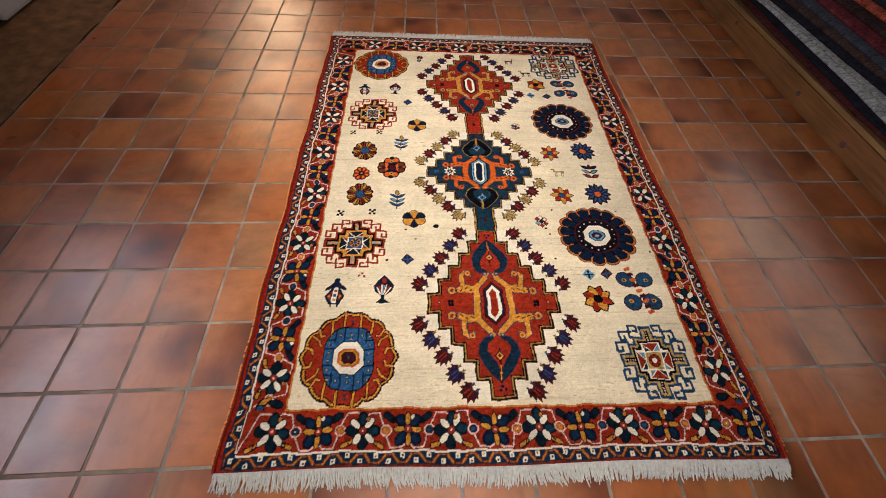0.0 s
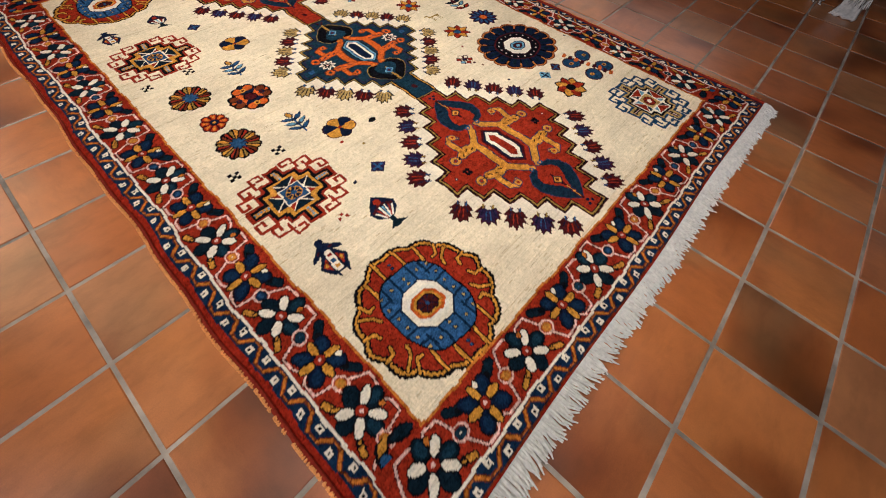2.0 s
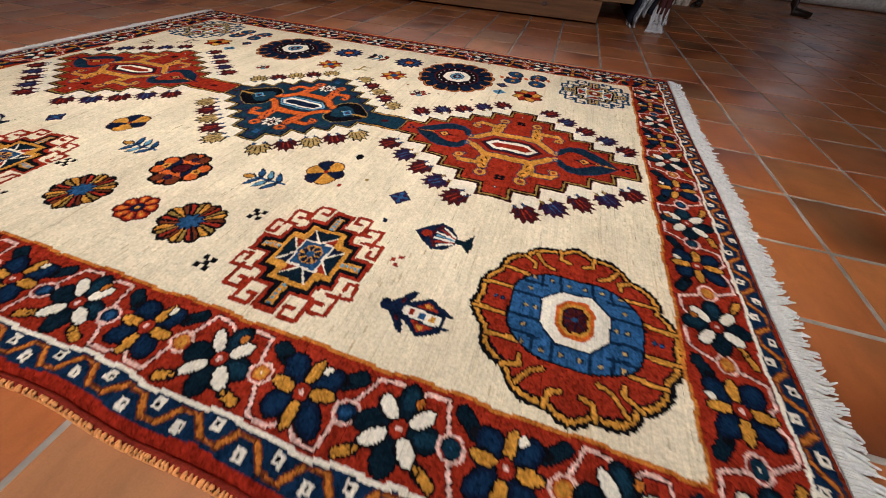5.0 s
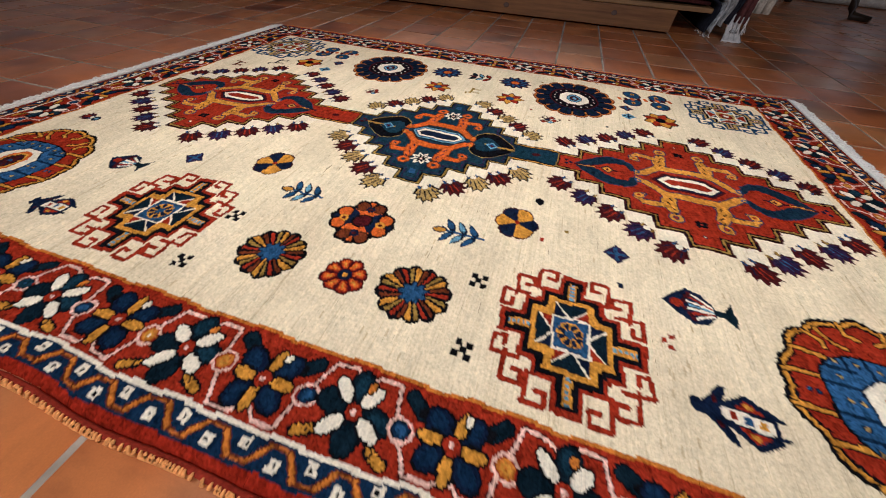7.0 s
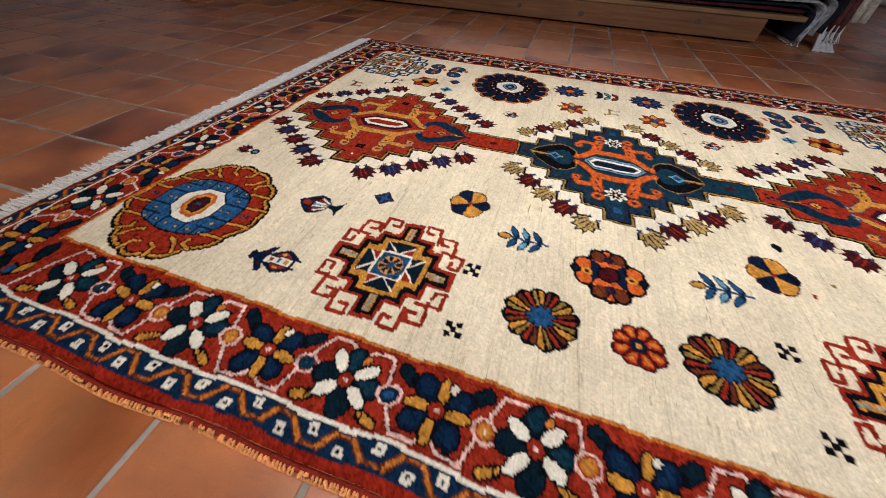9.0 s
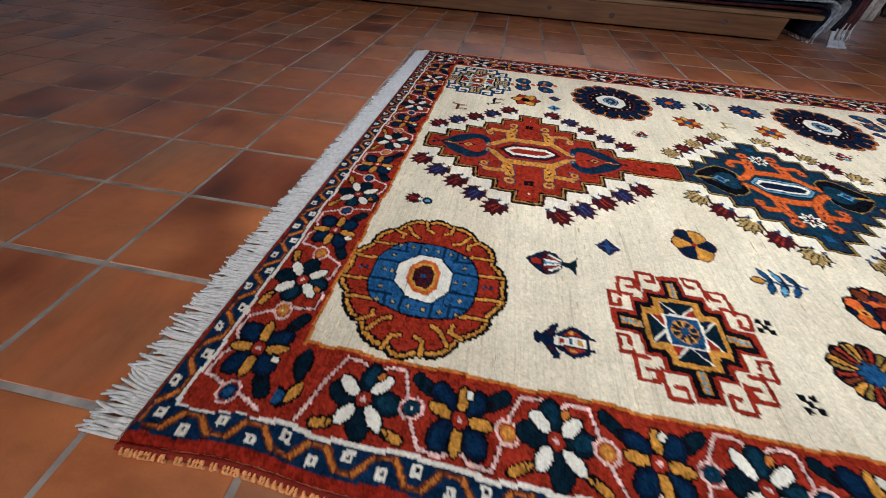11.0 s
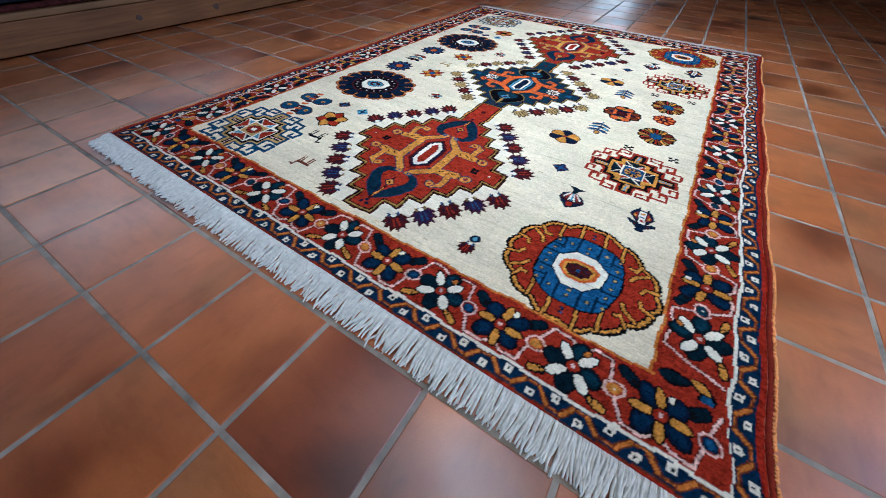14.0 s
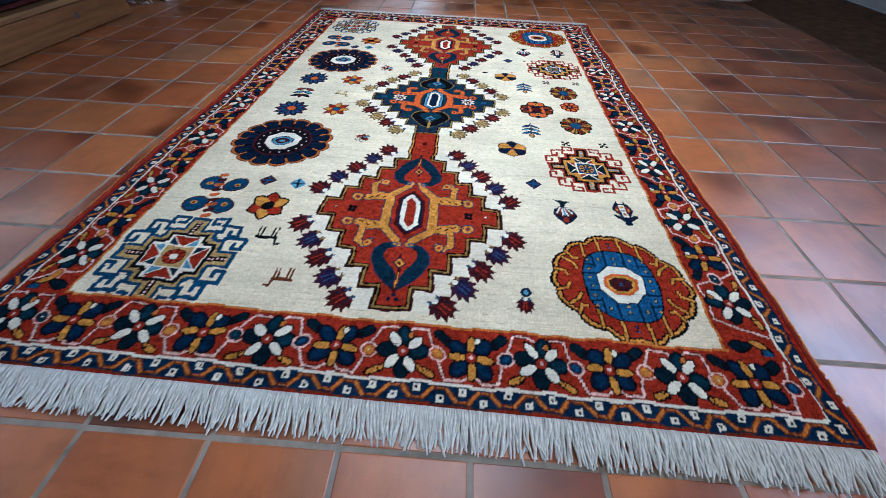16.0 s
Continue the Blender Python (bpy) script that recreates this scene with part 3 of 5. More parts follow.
    for hw, hl, pt, c in (((0.036, 0.082, 0.034, "maroon"), (0.030, 0.074, 0.030, "navy"), (0.0235, 0.068, 0.026, "white"), (0.0125, 0.054, 0.016, "red")) if not dark else
                          ((0.036, 0.094, 0.030, "teal"), (0.031, 0.090, 0.028, "sky"), (0.025, 0.083, 0.024, "blue"), (0.021, 0.078, 0.020, "white"), (0.0135, 0.068, 0.014, "black"), (0.011, 0.062, 0.012, "navy"))):
        w.fill((ax < hw) & (ay < hl - ax / hw * pt), c)
    # leaf flowers on the outer corner of every step
    for sy in (-1, 1):
        for sx in (-1, 1):
            for k in range(len(steps) - 1):
                hx, hy = steps[k][0], steps[k + 1][1]
                kind = (("tan", "black") if k % 2 == 0 else ("wine", "red")) if dark else (("purple", "blue") if k % 2 else ("wine", "red"))
                px, py = cx + sx * (hx + 0.004), cy + sy * (steps[k][1] + 0.016)
                lw = Patch("leaf_flower", "small serrated leaf flower", px + sx * 0.020, py + sy * 0.016, 0.054)
                serrated(lw, -sx * 0.020, -sy * 0.016, math.degrees(math.atan2(sy * 0.80, sx)), 0.0530, *kind)


def neck(cx, y0, y1, colour):
    w = Patch("medallion_neck", "short stepped neck between two medallions", cx, (y0 + y1) / 2, 0.1)
    h = (y1 - y0) / 2
    for g, c in ((0.0, "black"), (0.004, "gold"), (0.008, "black"), (0.013, colour)):
        w.fill((np.abs(w.p) < 0.044 - g) & (np.abs(w.q) < h), c)
    w.disc(0, 0, 0.008, 0.010, "maroon" if colour != "maroon" else "blue")


def petals(cx, cy, r, n, c1, c2, edge, eye, turn=0.0, inner=None, name="flower", label="", fat=0.9, ry=1.0):
    w = Patch(name, label, cx, cy, r * 1.15)
    for k in range(n):
        w.leaf(0, 0, r * (1.0 if ry == 1 else abs(math.cos(radians(turn + 360 * k / n))) + ry * abs(math.sin(radians(turn + 360 * k / n)))), 2 * math.pi * r / n * fat, turn + 360 * k / n, edge)
    for k in range(n):
        w.leaf(r * 0.1 * math.cos(radians(turn + 360 * k / n)), r * 0.1 * math.sin(radians(turn + 360 * k / n)), r * 0.80, 2 * math.pi * r / n * fat * 0.72, turn + 360 * k / n, c1 if k % 2 else c2)
        if inner:
            w.leaf(r * 0.3 * math.cos(radians(turn + 360 * k / n)), r * 0.3 * math.sin(radians(turn + 360 * k / n)), r * 0.5, 2 * math.pi * r / n * fat * 0.3, turn + 360 * k / n, inner)
    w.disc(0, 0, r * 0.30, r * 0.30, edge)
    w.disc(0, 0, r * 0.24, r * 0.24, eye)
    return w


def small_flower(cx, cy, r=0.037):
    """A small round flower of eight orange petals."""
    w = Patch("small_flower", "small orange eight-petal flower", cx, cy, r * 1.2)
    th, m = np.arctan2(w.q, w.p), np.hypot(w.p, w.q * 0.95)
    lim = r * (0.86 + 0.14 * np.abs(np.sin(4 * th)) ** 0.7)
    off = np.abs(((th + math.pi) / (math.pi / 4)) % 1 - 0.5)
    w.fill(m < lim, "maroon")
    w.fill((m < lim * 0.90) & (m > r * 0.34) & (off < 0.38), "red")
    w.fill((m < lim * 0.82) & (m > r * 0.40) & (off < 0.26), "orange")
    w.fill((m < lim * 0.72) & (m > r * 0.50) & (off < 0.10), "gold")
    w.fill(m < r * 0.30, "navy")
    w.fill(m < r * 0.12, "gold")


def aster(cx, cy, r=0.056):
    """A round flower with scalloped rim, striped petals and a ragged blue eye."""
    w = Patch("aster", "round flower with gold-striped petals and a blue eye", cx, cy, r * 1.2)
    th, m = np.arctan2(w.q, w.p), np.hypot(w.p, w.q * 0.93)
    lim = r * (0.87 + 0.13 * np.abs(np.sin(6 * th)) ** 0.7)
    w.fill(m < lim, "black")
    k = ((th + math.pi) / (math.pi / 12)).astype(int)
    off = np.abs(((th + math.pi) / (math.pi / 12)) % 1 - 0.5)
    petal = (m < lim * 0.90) & (m > r * 0.30) & (off < 0.27)
    w.fill(petal & (k % 4 == 0), "gold")
    w.fill(petal & (k % 4 == 1), "olive")
    w.fill(petal & (k % 4 == 2), "red")
    w.fill(petal & (k % 4 == 3), "brown")
    w.fill((m < lim * 0.92) & (m > r * 0.55) & (k % 4 == 0) & (off < 0.36), "gold")
    w.fill(m < r * (0.36 + 0.06 * np.sin(9 * th)), "navy")
    w.fill(m < r * (0.31 + 0.06 * np.sin(9 * th)), "blue")


def pinwheel(cx, cy, r=0.048):
    w = Patch("pinwheel_flower", "navy and gold six-petal flower", cx, cy, r * 1.2)
    th, m = np.arctan2(w.q, w.p), np.hypot(w.p, w.q * 1.12)
    lim = r * (0.86 + 0.14 * np.abs(np.sin(3 * th)))
    w.fill(m < lim, "maroon")
    k = np.floor((th + math.pi) / (math.pi / 3)).astype(int)
    w.fill((m < lim * 0.93) & (k % 2 == 0), "gold")
    w.fill((m < lim * 0.93) & (k % 2 == 1), "navy")
    w.disc(0, 0, 0.005, 0.005, "red")


def sprig(cx, cy, h=0.048):
    w = Patch("sprig", "blue leafy sprig with a gold bud", cx, cy, h * 1.2)
    w.bar(0, -h, 0, h * 0.55, 0.005, "blue")
    for k, y in enumerate((-0.75, -0.30, 0.15)):
        for s in (-1, 1):
            w.leaf(0, y * h, h * 0.80, h * 0.30, 90 - s * 58, "navy")
            w.leaf(s * h * 0.12, y * h + h * 0.09, h * 0.58, h * 0.20, 90 - s * 58, "sky" if k % 2 else "blue")
    w.leaf(0, h * 0.40, h * 0.62, h * 0.40, 90, "navy")
    w.leaf(0, h * 0.47, h * 0.46, h * 0.26, 90, "gold")


def vase(cx, cy, h=0.052):
    w = Patch("vase_motif", "dark vase-shaped motif with a fan of stripes", cx, cy, h * 1.2)
    w.poly([(0, 1.05 * h), (0.45 * h, 0.62 * h), (0.72 * h, 0.25 * h), (0.55 * h, -0.15 * h), (0.2 * h, -0.45 * h), (-0.2 * h, -0.45 * h), (-0.55 * h, -0.15 * h), (-0.72 * h, 0.25 * h), (-0.45 * h, 0.62 * h)], "navy")
    w.disc(0, 0.62 * h, 0.16 * h, 0.2 * h, "red")
    for s in (-1, 1):
        for k, c in ((0.16, "white"), (0.34, "red"), (0.50, "white")):
            w.bar(s * k * h * 0.35, -0.35 * h, s * k * h, (0.45 - k * 0.55) * h, 0.0042, c)
            w.disc(s * k * h, (0.48 - k * 0.55) * h, 0.0045, 0.0045, "maroon")
    w.bar(0, -0.4 * h, 0, 0.25 * h, 0.004, "sky")
    w.poly([(-0.10 * h, -0.4 * h), (0.10 * h, -0.4 * h), (0.14 * h, -0.7 * h), (0.50 * h, -1.0 * h), (-0.50 * h, -1.0 * h), (-0.14 * h, -0.7 * h)], "teal")


def house(cx, cy, h=0.052):
    w = Patch("tent_motif", "small navy tent-shaped motif", cx, cy, h * 1.2)
    w.disc(0, 0.82 * h, 0.20 * h, 0.17 * h, "navy")
    w.poly([(0, 0.85 * h), (0.30 * h, 0.58 * h), (0.66 * h, 0.30 * h), (0.70 * h, 0.10 * h), (0.45 * h, 0.16 * h), (0.25 * h, 0.26 * h), (-0.25 * h, 0.26 * h), (-0.45 * h, 0.16 * h), (-0.70 * h, 0.10 * h), (-0.66 * h, 0.30 * h), (-0.30 * h, 0.58 * h)], "navy")
    w.poly([(0.26 * h, 0.28 * h), (0.62 * h, -0.30 * h), (0.36 * h, -0.90 * h), (-0.36 * h, -0.90 * h), (-0.62 * h, -0.30 * h), (-0.26 * h, 0.28 * h)], "navy")
    for s in (-1, 1):
        w.poly([(s * 0.22 * h, -0.02 * h), (s * 0.48 * h, -0.30 * h), (s * 0.24 * h, -0.70 * h)], "red")
        w.disc(s * 0.34 * h, -0.32 * h, 0.06 * h, 0.10 * h, "gold")
        w.disc(s * 0.30 * h, 0.40 * h, 0.09 * h, 0.06 * h, "maroon")
        w.bar(s * 0.22 * h, -0.90 * h, s * 0.22 * h, -1.02 * h, 0.005, "navy")
    w.rect(0, -0.26 * h, 0.16 * h, 0.54 * h, "white")
    w.rect(0, 0.04 * h, 0.09 * h, 0.09 * h, "red")
    w.rect(0, -0.28 * h, 0.10 * h, 0.08 * h, "blue")
    w.rect(0, -0.58 * h, 0.09 * h, 0.09 * h, "gold")


def butterfly(cx, cy, h=0.075):
    w = Patch("paired_leaf_motif", "blue paired leaves on a striped diagonal stem", cx, cy, h * 1.15)
    for sx in (-1, 1):
        for sy in (-1, 1):
            w.disc(sx * 0.40 * h, sy * 0.50 * h, 0.40 * h, 0.34 * h, "maroon", 30 * sx * sy)
            w.disc(sx * 0.40 * h, sy * 0.50 * h, 0.35 * h, 0.29 * h, "petrol", 30 * sx * sy)
            w.disc(sx * 0.46 * h, sy * 0.46 * h, 0.10 * h, 0.08 * h, "gold")
            w.disc(sx * 0.46 * h, sy * 0.46 * h, 0.05 * h, 0.04 * h, "maroon")
    for k in range(9):
        t = -0.95 + 1.9 * k / 8
        w.bar(t * -0.22 * h - 0.005, t * h, t * -0.22 * h + 0.008, t * h + 0.004, 0.013, "maroon" if k % 2 else "orange")


def comb(cx, cy, colour, h=0.030, flip=False):
    """A plain small comb-shaped mark."""
    w = Patch("comb_mark", "small comb-shaped woven mark", cx, cy, h * 1.4, 0, flip)
    w.bar(-0.7 * h, 0.1 * h, 0.6 * h, 0.1 * h, 0.009, colour)
    for k in (-0.65, -0.4, 0.3, 0.55):
        w.bar(k * h, 0.1 * h, k * h, -0.8 * h, 0.0045, colour)
    w.bar(0.6 * h, 0.1 * h, 0.75 * h, 0.7 * h, 0.006, colour)
    w.bar(0.75 * h, 0.7 * h, 1.05 * h, 0.6 * h, 0.006, colour)


def cross(cx, cy, r=0.013, colour="black"):
    w = Patch("cross_mark", "tiny dark five-dot mark", cx, cy, r * 1.5)
    for a, b in ((0, 0), (1, 1), (1, -1), (-1, 1), (-1, -1)):
        w.rect(a * r * 0.66, b * r * 0.66, 0.0050, 0.0050, colour)


def lozenge(cx, cy, r, c1, c2):
    w = Patch("lozenge_mark", "small woven lozenge mark", cx, cy, r * 1.3)
    m = np.abs(w.p) + np.abs(w.q)
    w.fill(m < r, c1)
    w.fill((m < r * 0.75) & ((np.abs(w.p) < 0.003) | (np.abs(w.q) < 0.003)), c2)


def four_lozenges(cx, cy, r=0.020):
    w = Patch("lozenge_cluster", "cluster of small red and blue lozenges", cx, cy, r * 2)
    for k, (a, b) in enumerate(((-1, 0.7), (1, 0.7), (-1, -0.7), (1, -0.7), (0, 0), (0, 1.35), (0, -1.35))):
        w.fill(np.abs(w.p - a * r * 0.8) + np.abs(w.q - b * r * 0.7) < r * 0.6, "maroon")
        w.fill(np.abs(w.p - a * r * 0.8) + np.abs(w.q - b * r * 0.7) < r * 0.42, ("red", "cream", "sky", "red", "navy", "cream", "red")[k])


def speck(cx, cy, colour, r=0.004):
    w = Patch("speck", "single dark knotted speck", cx, cy, r * 3)
    w.rect(0, 0, r, r, colour)


def local(x, y):
    """From the room's plan to the rug's own plan."""
    ly = y + 0.071
    lx = x + 0.097 - 0.012 * ly
    return lx, ly + 0.019 * lx


BAND = 0.1065


def border_flower(w, s, d, white):
    """One border flower of eight rounded petals at (s, d) in the band's coordinates."""
    r = random.Random(int(s * 1000) + 7)

    def petal(a, far, length, width, colour):
        w.disc(s + far * math.cos(radians(a)), d + far * math.sin(radians(a)), length, width, colour, a)

    for k in range(4):
        a = (90 * k if white else 45 + 90 * k) + r.gauss(0, 5)
        far = 0.0275 + r.gauss(0, 0.001)
        petal(a, far, 0.0225, 0.0165, "black")
        petal(a, far, 0.0195, 0.0138, "teal" if white else "navy")
        petal(a, far + 0.003, 0.0130, 0.0085, "deep" if white and k % 3 == 0 else "teal" if white else "marine")
    for k in range(4):
        a = (45 + 90 * k if white else 90 * k) + r.gauss(0, 6)
        far = 0.0265 if white else 0.0245
        petal(a, far, 0.0185, 0.0112 if white else 0.0100, "black")
        petal(a, far + 0.0005, 0.0155, 0.0080 if white else 0.0066, "white" if white else "gold")
    a = -68
    petal(a, 0.034, 0.0085, 0.0062, "black")
    petal(a, 0.034, 0.0062, 0.0044, "gilt" if white else "white")
    w.disc(s, d, 0.0120, 0.0120, "black")
    w.disc(s, d, 0.0096, 0.0096, "red")
    w.disc(s, d, 0.0034, 0.0034, "vine")


def border_band(name, cx, cy, turn, length, places, upright):
    """One side of the main border: s runs along it, d outward from the field."""
    w = Patch(name, "red border with white and blue flowers on a vine", cx, cy, (0.17, length / 2 + 0.18) if upright else (length / 2 + 0.18, 0.17), turn)
    w.q = -w.q
    s, d = w.p, w.q
    mitre = np.abs(s) < length / 2 + (0.0 if upright else BAND)
    band = mitre & (d >= 0) & (d < BAND)
    keep, kept = dye[w.sl].copy(), piece[w.sl].copy()
    w.fill(band, "red")
    step = places[1] - places[0]
    mid = 0.0545
    # the pale vine: a notched roof over every flower, then across to the other side
    for ww, c in ((0.0064, "wine"), (0.0042, "vine")):
        for k, x in enumerate(places):
            white = k % 2 == 0
            a, b, n = (0.009, 0.098, 0.022) if white else (0.098, 0.009, 0.085)
            pts = ((x - step * 0.36, a), (x - step * 0.13, a), (x + step * 0.02, n), (x + step * 0.15, a), (x + step * 0.37, a), (x + step * 0.46, mid), (x + step * 0.64, b))
            if k == 0:
                pts = ((x - step * 0.62, b),) + pts
            for (x0, y0), (x1, y1) in zip(pts, pts[1:]):
                w.bar(x0, y0, x1, y1, ww, c)
    for k, x in enumerate(places):
        white = k % 2 == 0
        v = 1 if white else -1
        for sx in (-1, 1):
            if white:
                # curved gold leaves with a thin stalk
                x0, y0, x1, y1 = x + sx * step * 0.22, 0.078, x + sx * step * 0.44, 0.094
                for ww, c in ((0.0150, "black"), (0.0092, "gold")):
                    w.bar(x + sx * step * 0.30, 0.087, x1, y1, ww, c)
                for ww, c in ((0.0086, "black"), (0.0042, "gold")):
                    w.bar(x0, y0, x + sx * step * 0.30, 0.088, ww, c)
            else:
                # broad dark leaves toward the field
                for ww, c in ((0.0205, "black"), (0.0160, "teal")):
                    w.bar(x + sx * step * 0.33, 0.028, x + sx * step * 0.47, 0.016, ww, c)
                w.bar(x + sx * step * 0.20, 0.034, x + sx * step * 0.33, 0.028, 0.0120, "black")
        border_flower(w, x, mid, white)
        mx = x + step * 0.5
        odd = k % 4 in (0, 3)
        for r, c in ((0.0138, "vine"), (0.0104, "red"), (0.0098, "black" if odd else "red"), (0.0088, ("marine" if k % 3 else "deep") if odd else "gilt"), (0.0055, ("blue" if k % 3 else "deep") if odd else "gold"), (0.0018, "white" if k % 5 == 0 else "blue" if odd else "gilt")):
            w.fill(octagon((w.p - mx) * 0.88, w.q - mid, 0.70) < r, c)
    if upright:
        for e in (-1, 1):
            for ww, cc, b in ((0.026, "black", 0.054), (0.018, "teal", 0.046)):
                w.leaf(e * (length / 2 - 0.012), 0.008, b, ww, 90 + 12 * e, cc)
            for ww, cc, b in ((0.021, "black", 0.042), (0.013, "gold", 0.033)):
                w.leaf(e * (length / 2 - 0.030), 0.055, b, ww, 90 - 30 * e, cc)
            w.disc(e * (length / 2 - 0.004), 0.078, 0.0115, 0.0125, "black")
            w.disc(e * (length / 2 - 0.004), 0.078, 0.0085, 0.0095, "blue")
    edge = (d >= -0.0042) & (d < 0.0008) & (np.abs(s) < length / 2 + 0.004)
    w.fill(edge, "gilt")
    line = (np.abs(s) < length / 2 + BAND) & (d > BAND - 0.0032) & (d < BAND + 0.0022)
    w.fill(line, "white")
    out = ~(band | line | edge)
    dye[w.sl][out] = keep[out]
    piece[w.sl][out] = kept[out]


def guard_band(name, cx, cy, turn, length, end, upright):
    """The narrow outer stripe: white squares in the bends of an orange zigzag, and the plain red edge outside it."""
    w = Patch(name, "narrow blue stripe with white squares and an orange zigzag", cx, cy, (0.19, length / 2 + 0.2) if upright else (length / 2 + 0.2, 0.19), turn)
    w.q = -w.q
    s, d = w.p, w.q
    mitre = np.abs(s) < length / 2 + d.clip(0, 0.3) + 0.0005
    band = mitre & (d >= BAND)
    keep, kept = dye[w.sl].copy(), piece[w.sl].copy()
    w.fill(band, "marine")
    total = length + 0.235
    n = 2 * int(total / 0.0755)
    pitch = total / n
    rr = random.Random(n)
    mid, amp = 0.1235 if not end else 0.1225, 0.0100
    sway = [rr.gauss(0, 0.0012) for _ in range(n + 1)]
    for k in range(n + 1):
        x, v = -total / 2 + k * pitch + sway[k], 1 if k % 2 else -1
        w.bar(x - 0.010, mid - v * amp, x + 0.010, mid - v * amp, 0.0052, "brown")
        w.bar(x - 0.004, mid - v * amp, x + 0.010, mid - v * amp, 0.0026, "rust")
    for ww, c in ((0.0090, "brown"), (0.0050, "gilt")):
        for k in range(n):
            x, v = -total / 2 + k * pitch + sway[k], 1 if k % 2 else -1
            w.bar(x + pitch * 0.5 - 0.0075, mid - v * (amp - 0.001), x + pitch * 0.5 + 0.0075, mid + v * (amp - 0.001), ww, c)
    for k in range(n + 1):
        x, v = -total / 2 + k * pitch + sway[k], 1 if k % 2 else -1
        w.rect(x, mid + v * 0.0060, 0.0088, 0.0080, "marine")
        w.rect(x, mid + v * 0.0060, 0.0062, 0.0060, "white")
        w.rect(x + rr.gauss(0, 0.0008), mid + v * 0.0060, 0.0019, 0.0024, "black")
    w.fill(band & (d > (0.1385 if end else 0.1400)), "edge")
    if end:
        w.fill(band & (d > 0.1375) & (d < 0.1400), "brown")
    out = ~band
    dye[w.sl][out] = keep[out]
    piece[w.sl][out] = kept[out]


# fill the plan of the rug
def weave():
    mx = local(0.541, 0)[0]
    yN, yM, yF = local(0.541, 0.243)[1], local(0.541, 0.854)[1], local(0.545, 1.479)[1]
    mid = tuple((a, b * 0.80) for a, b in STEPS)
    far = tuple((a, b * 0.93) for a, b in STEPS)
    medallion(mx, yN, False)
    medallion(mx, yM, True, mid)
    medallion(mx, yF, False, far)
    neck(mx, yN + 0.300, yM - 0.205, "deep")
    neck(mx, yM + 0.246, yF - 0.255, "red")
    rosette(*local(0.066, 0.073))
    rosette(*local(0.080, 1.659), 0.150, 0.139)
    wheel(*local(0.987, 0.515))
    wheel(*local(0.999, 1.190))
    star(*local(0.044, 0.493), 0.114, "red", "maroon", 0.92)
    star(*local(0.062, 1.239), 0.114, "red", "maroon", 0.97)
    star(*local(1.043, 0.035), 0.112, "petrol", "navy", 1.02)
    star(*local(1.054, 1.668), 0.132, "petrol", "navy", 0.92)
    house(*local(-0.002, 0.294))
    house(*local(0.006, 1.433), 0.045)
    vase(*local(0.162, 0.302))
    vase(*local(0.164, 1.440), 0.045)
    for x, y, dk in ((0.242, 0.418, "purple"), (0.230, 1.330, "purple"), (0.907, 0.345, "sky"), (0.975, 0.345, "maroon"), (0.876, 1.395, "sky"), (0.961, 1.390, "maroon")):
        lozenge(*local(x, y), 0.024, dk, "blue" if dk != "sky" else "navy")
    pinwheel(*local(0.266, 0.602))
    pinwheel(*local(0.278, 1.157))
    sprig(*local(0.195, 0.704))
    sprig(*local(0.203, 1.034))
    for y in (0.730, 0.984):
        aster(*local(0.042, y))
    small_flower(*local(0.037, 0.845))
    w = petals(*local(0.166, 0.881), 0.064, 4, "navy", "orange", "black", "maroon", 0, None, "quatrefoil", "dark blue and orange four-lobed flower", 0.75)
    for k in range(4):
        for s in (-1, 1):
            t = radians(90 * k + 22 * s)
            w.disc(0.046 * math.cos(t), 0.046 * math.sin(t), 0.016, 0.016, "black")
            w.disc(0.044 * math.cos(t), 0.044 * math.sin(t), 0.0125, 0.0125, "orange" if k % 2 else "brown")
    for k in range(4):
        t = radians(90 * k)
        w.disc(0.036 * math.cos(t), 0.036 * math.sin(t), 0.009, 0.009, "gold" if k % 2 else "navy")
        w.disc(0.036 * math.cos(t), 0.036 * math.sin(t), 0.004, 0.004, "maroon")
    for x, y in ((0.104, 0.637), (-0.019, 0.634), (0.104, 1.108), (-0.016, 1.103)):
        cross(*local(x - 0.004, y))
    petals(*local(0.917, 0.250), 0.055, 8, "red", "gold", "black", "black", 22.5, None, "gold_red_flower", "red and gold eight-petal flower", 0.95)
    petals(*local(0.921, 1.488), 0.054, 6, "gold", "red", "black", "black", 30, None, "gold_red_flower", "gold and red six-petal flower", 0.8)
    butterfly(*local(1.074, 0.277), 0.087)
    butterfly(*local(1.070, 1.457), 0.083)
    for y in (0.718, 0.970):
        petals(*local(0.892, y), 0.050, 8, "red", "gold", "maroon", "blue", 0, None, "pointed_flower", "small red and gold pointed flower", 0.7)
    for y in (0.723, 0.983):
        petals(*local(1.050, y), 0.060, 12, "purple", "navy", "maroon", "orange", 0, "blue", "purple_flower", "purple and blue twelve-petal flower", 1.0)
    w = Patch("leaf_sprig", "four dark paired leaves", *local(1.052, 0.853), 0.06)
    for k in range(3):
        for s in (-1, 1):
            w.leaf(0, -0.036 + 0.026 * k, 0.044, 0.020, 90 - 60 * s, "black")
            w.leaf(s * 0.006, -0.033 + 0.026 * k, 0.032, 0.011, 90 - 60 * s, ("red", "sky", "teal")[k])
    w.leaf(0, 0.012, 0.036, 0.018, 90, "maroon")
    four_lozenges(*local(0.778, 0.586))
    four_lozenges(*local(0.755, 1.147), 0.017)
    comb(*local(0.800, 1.705), "brown")
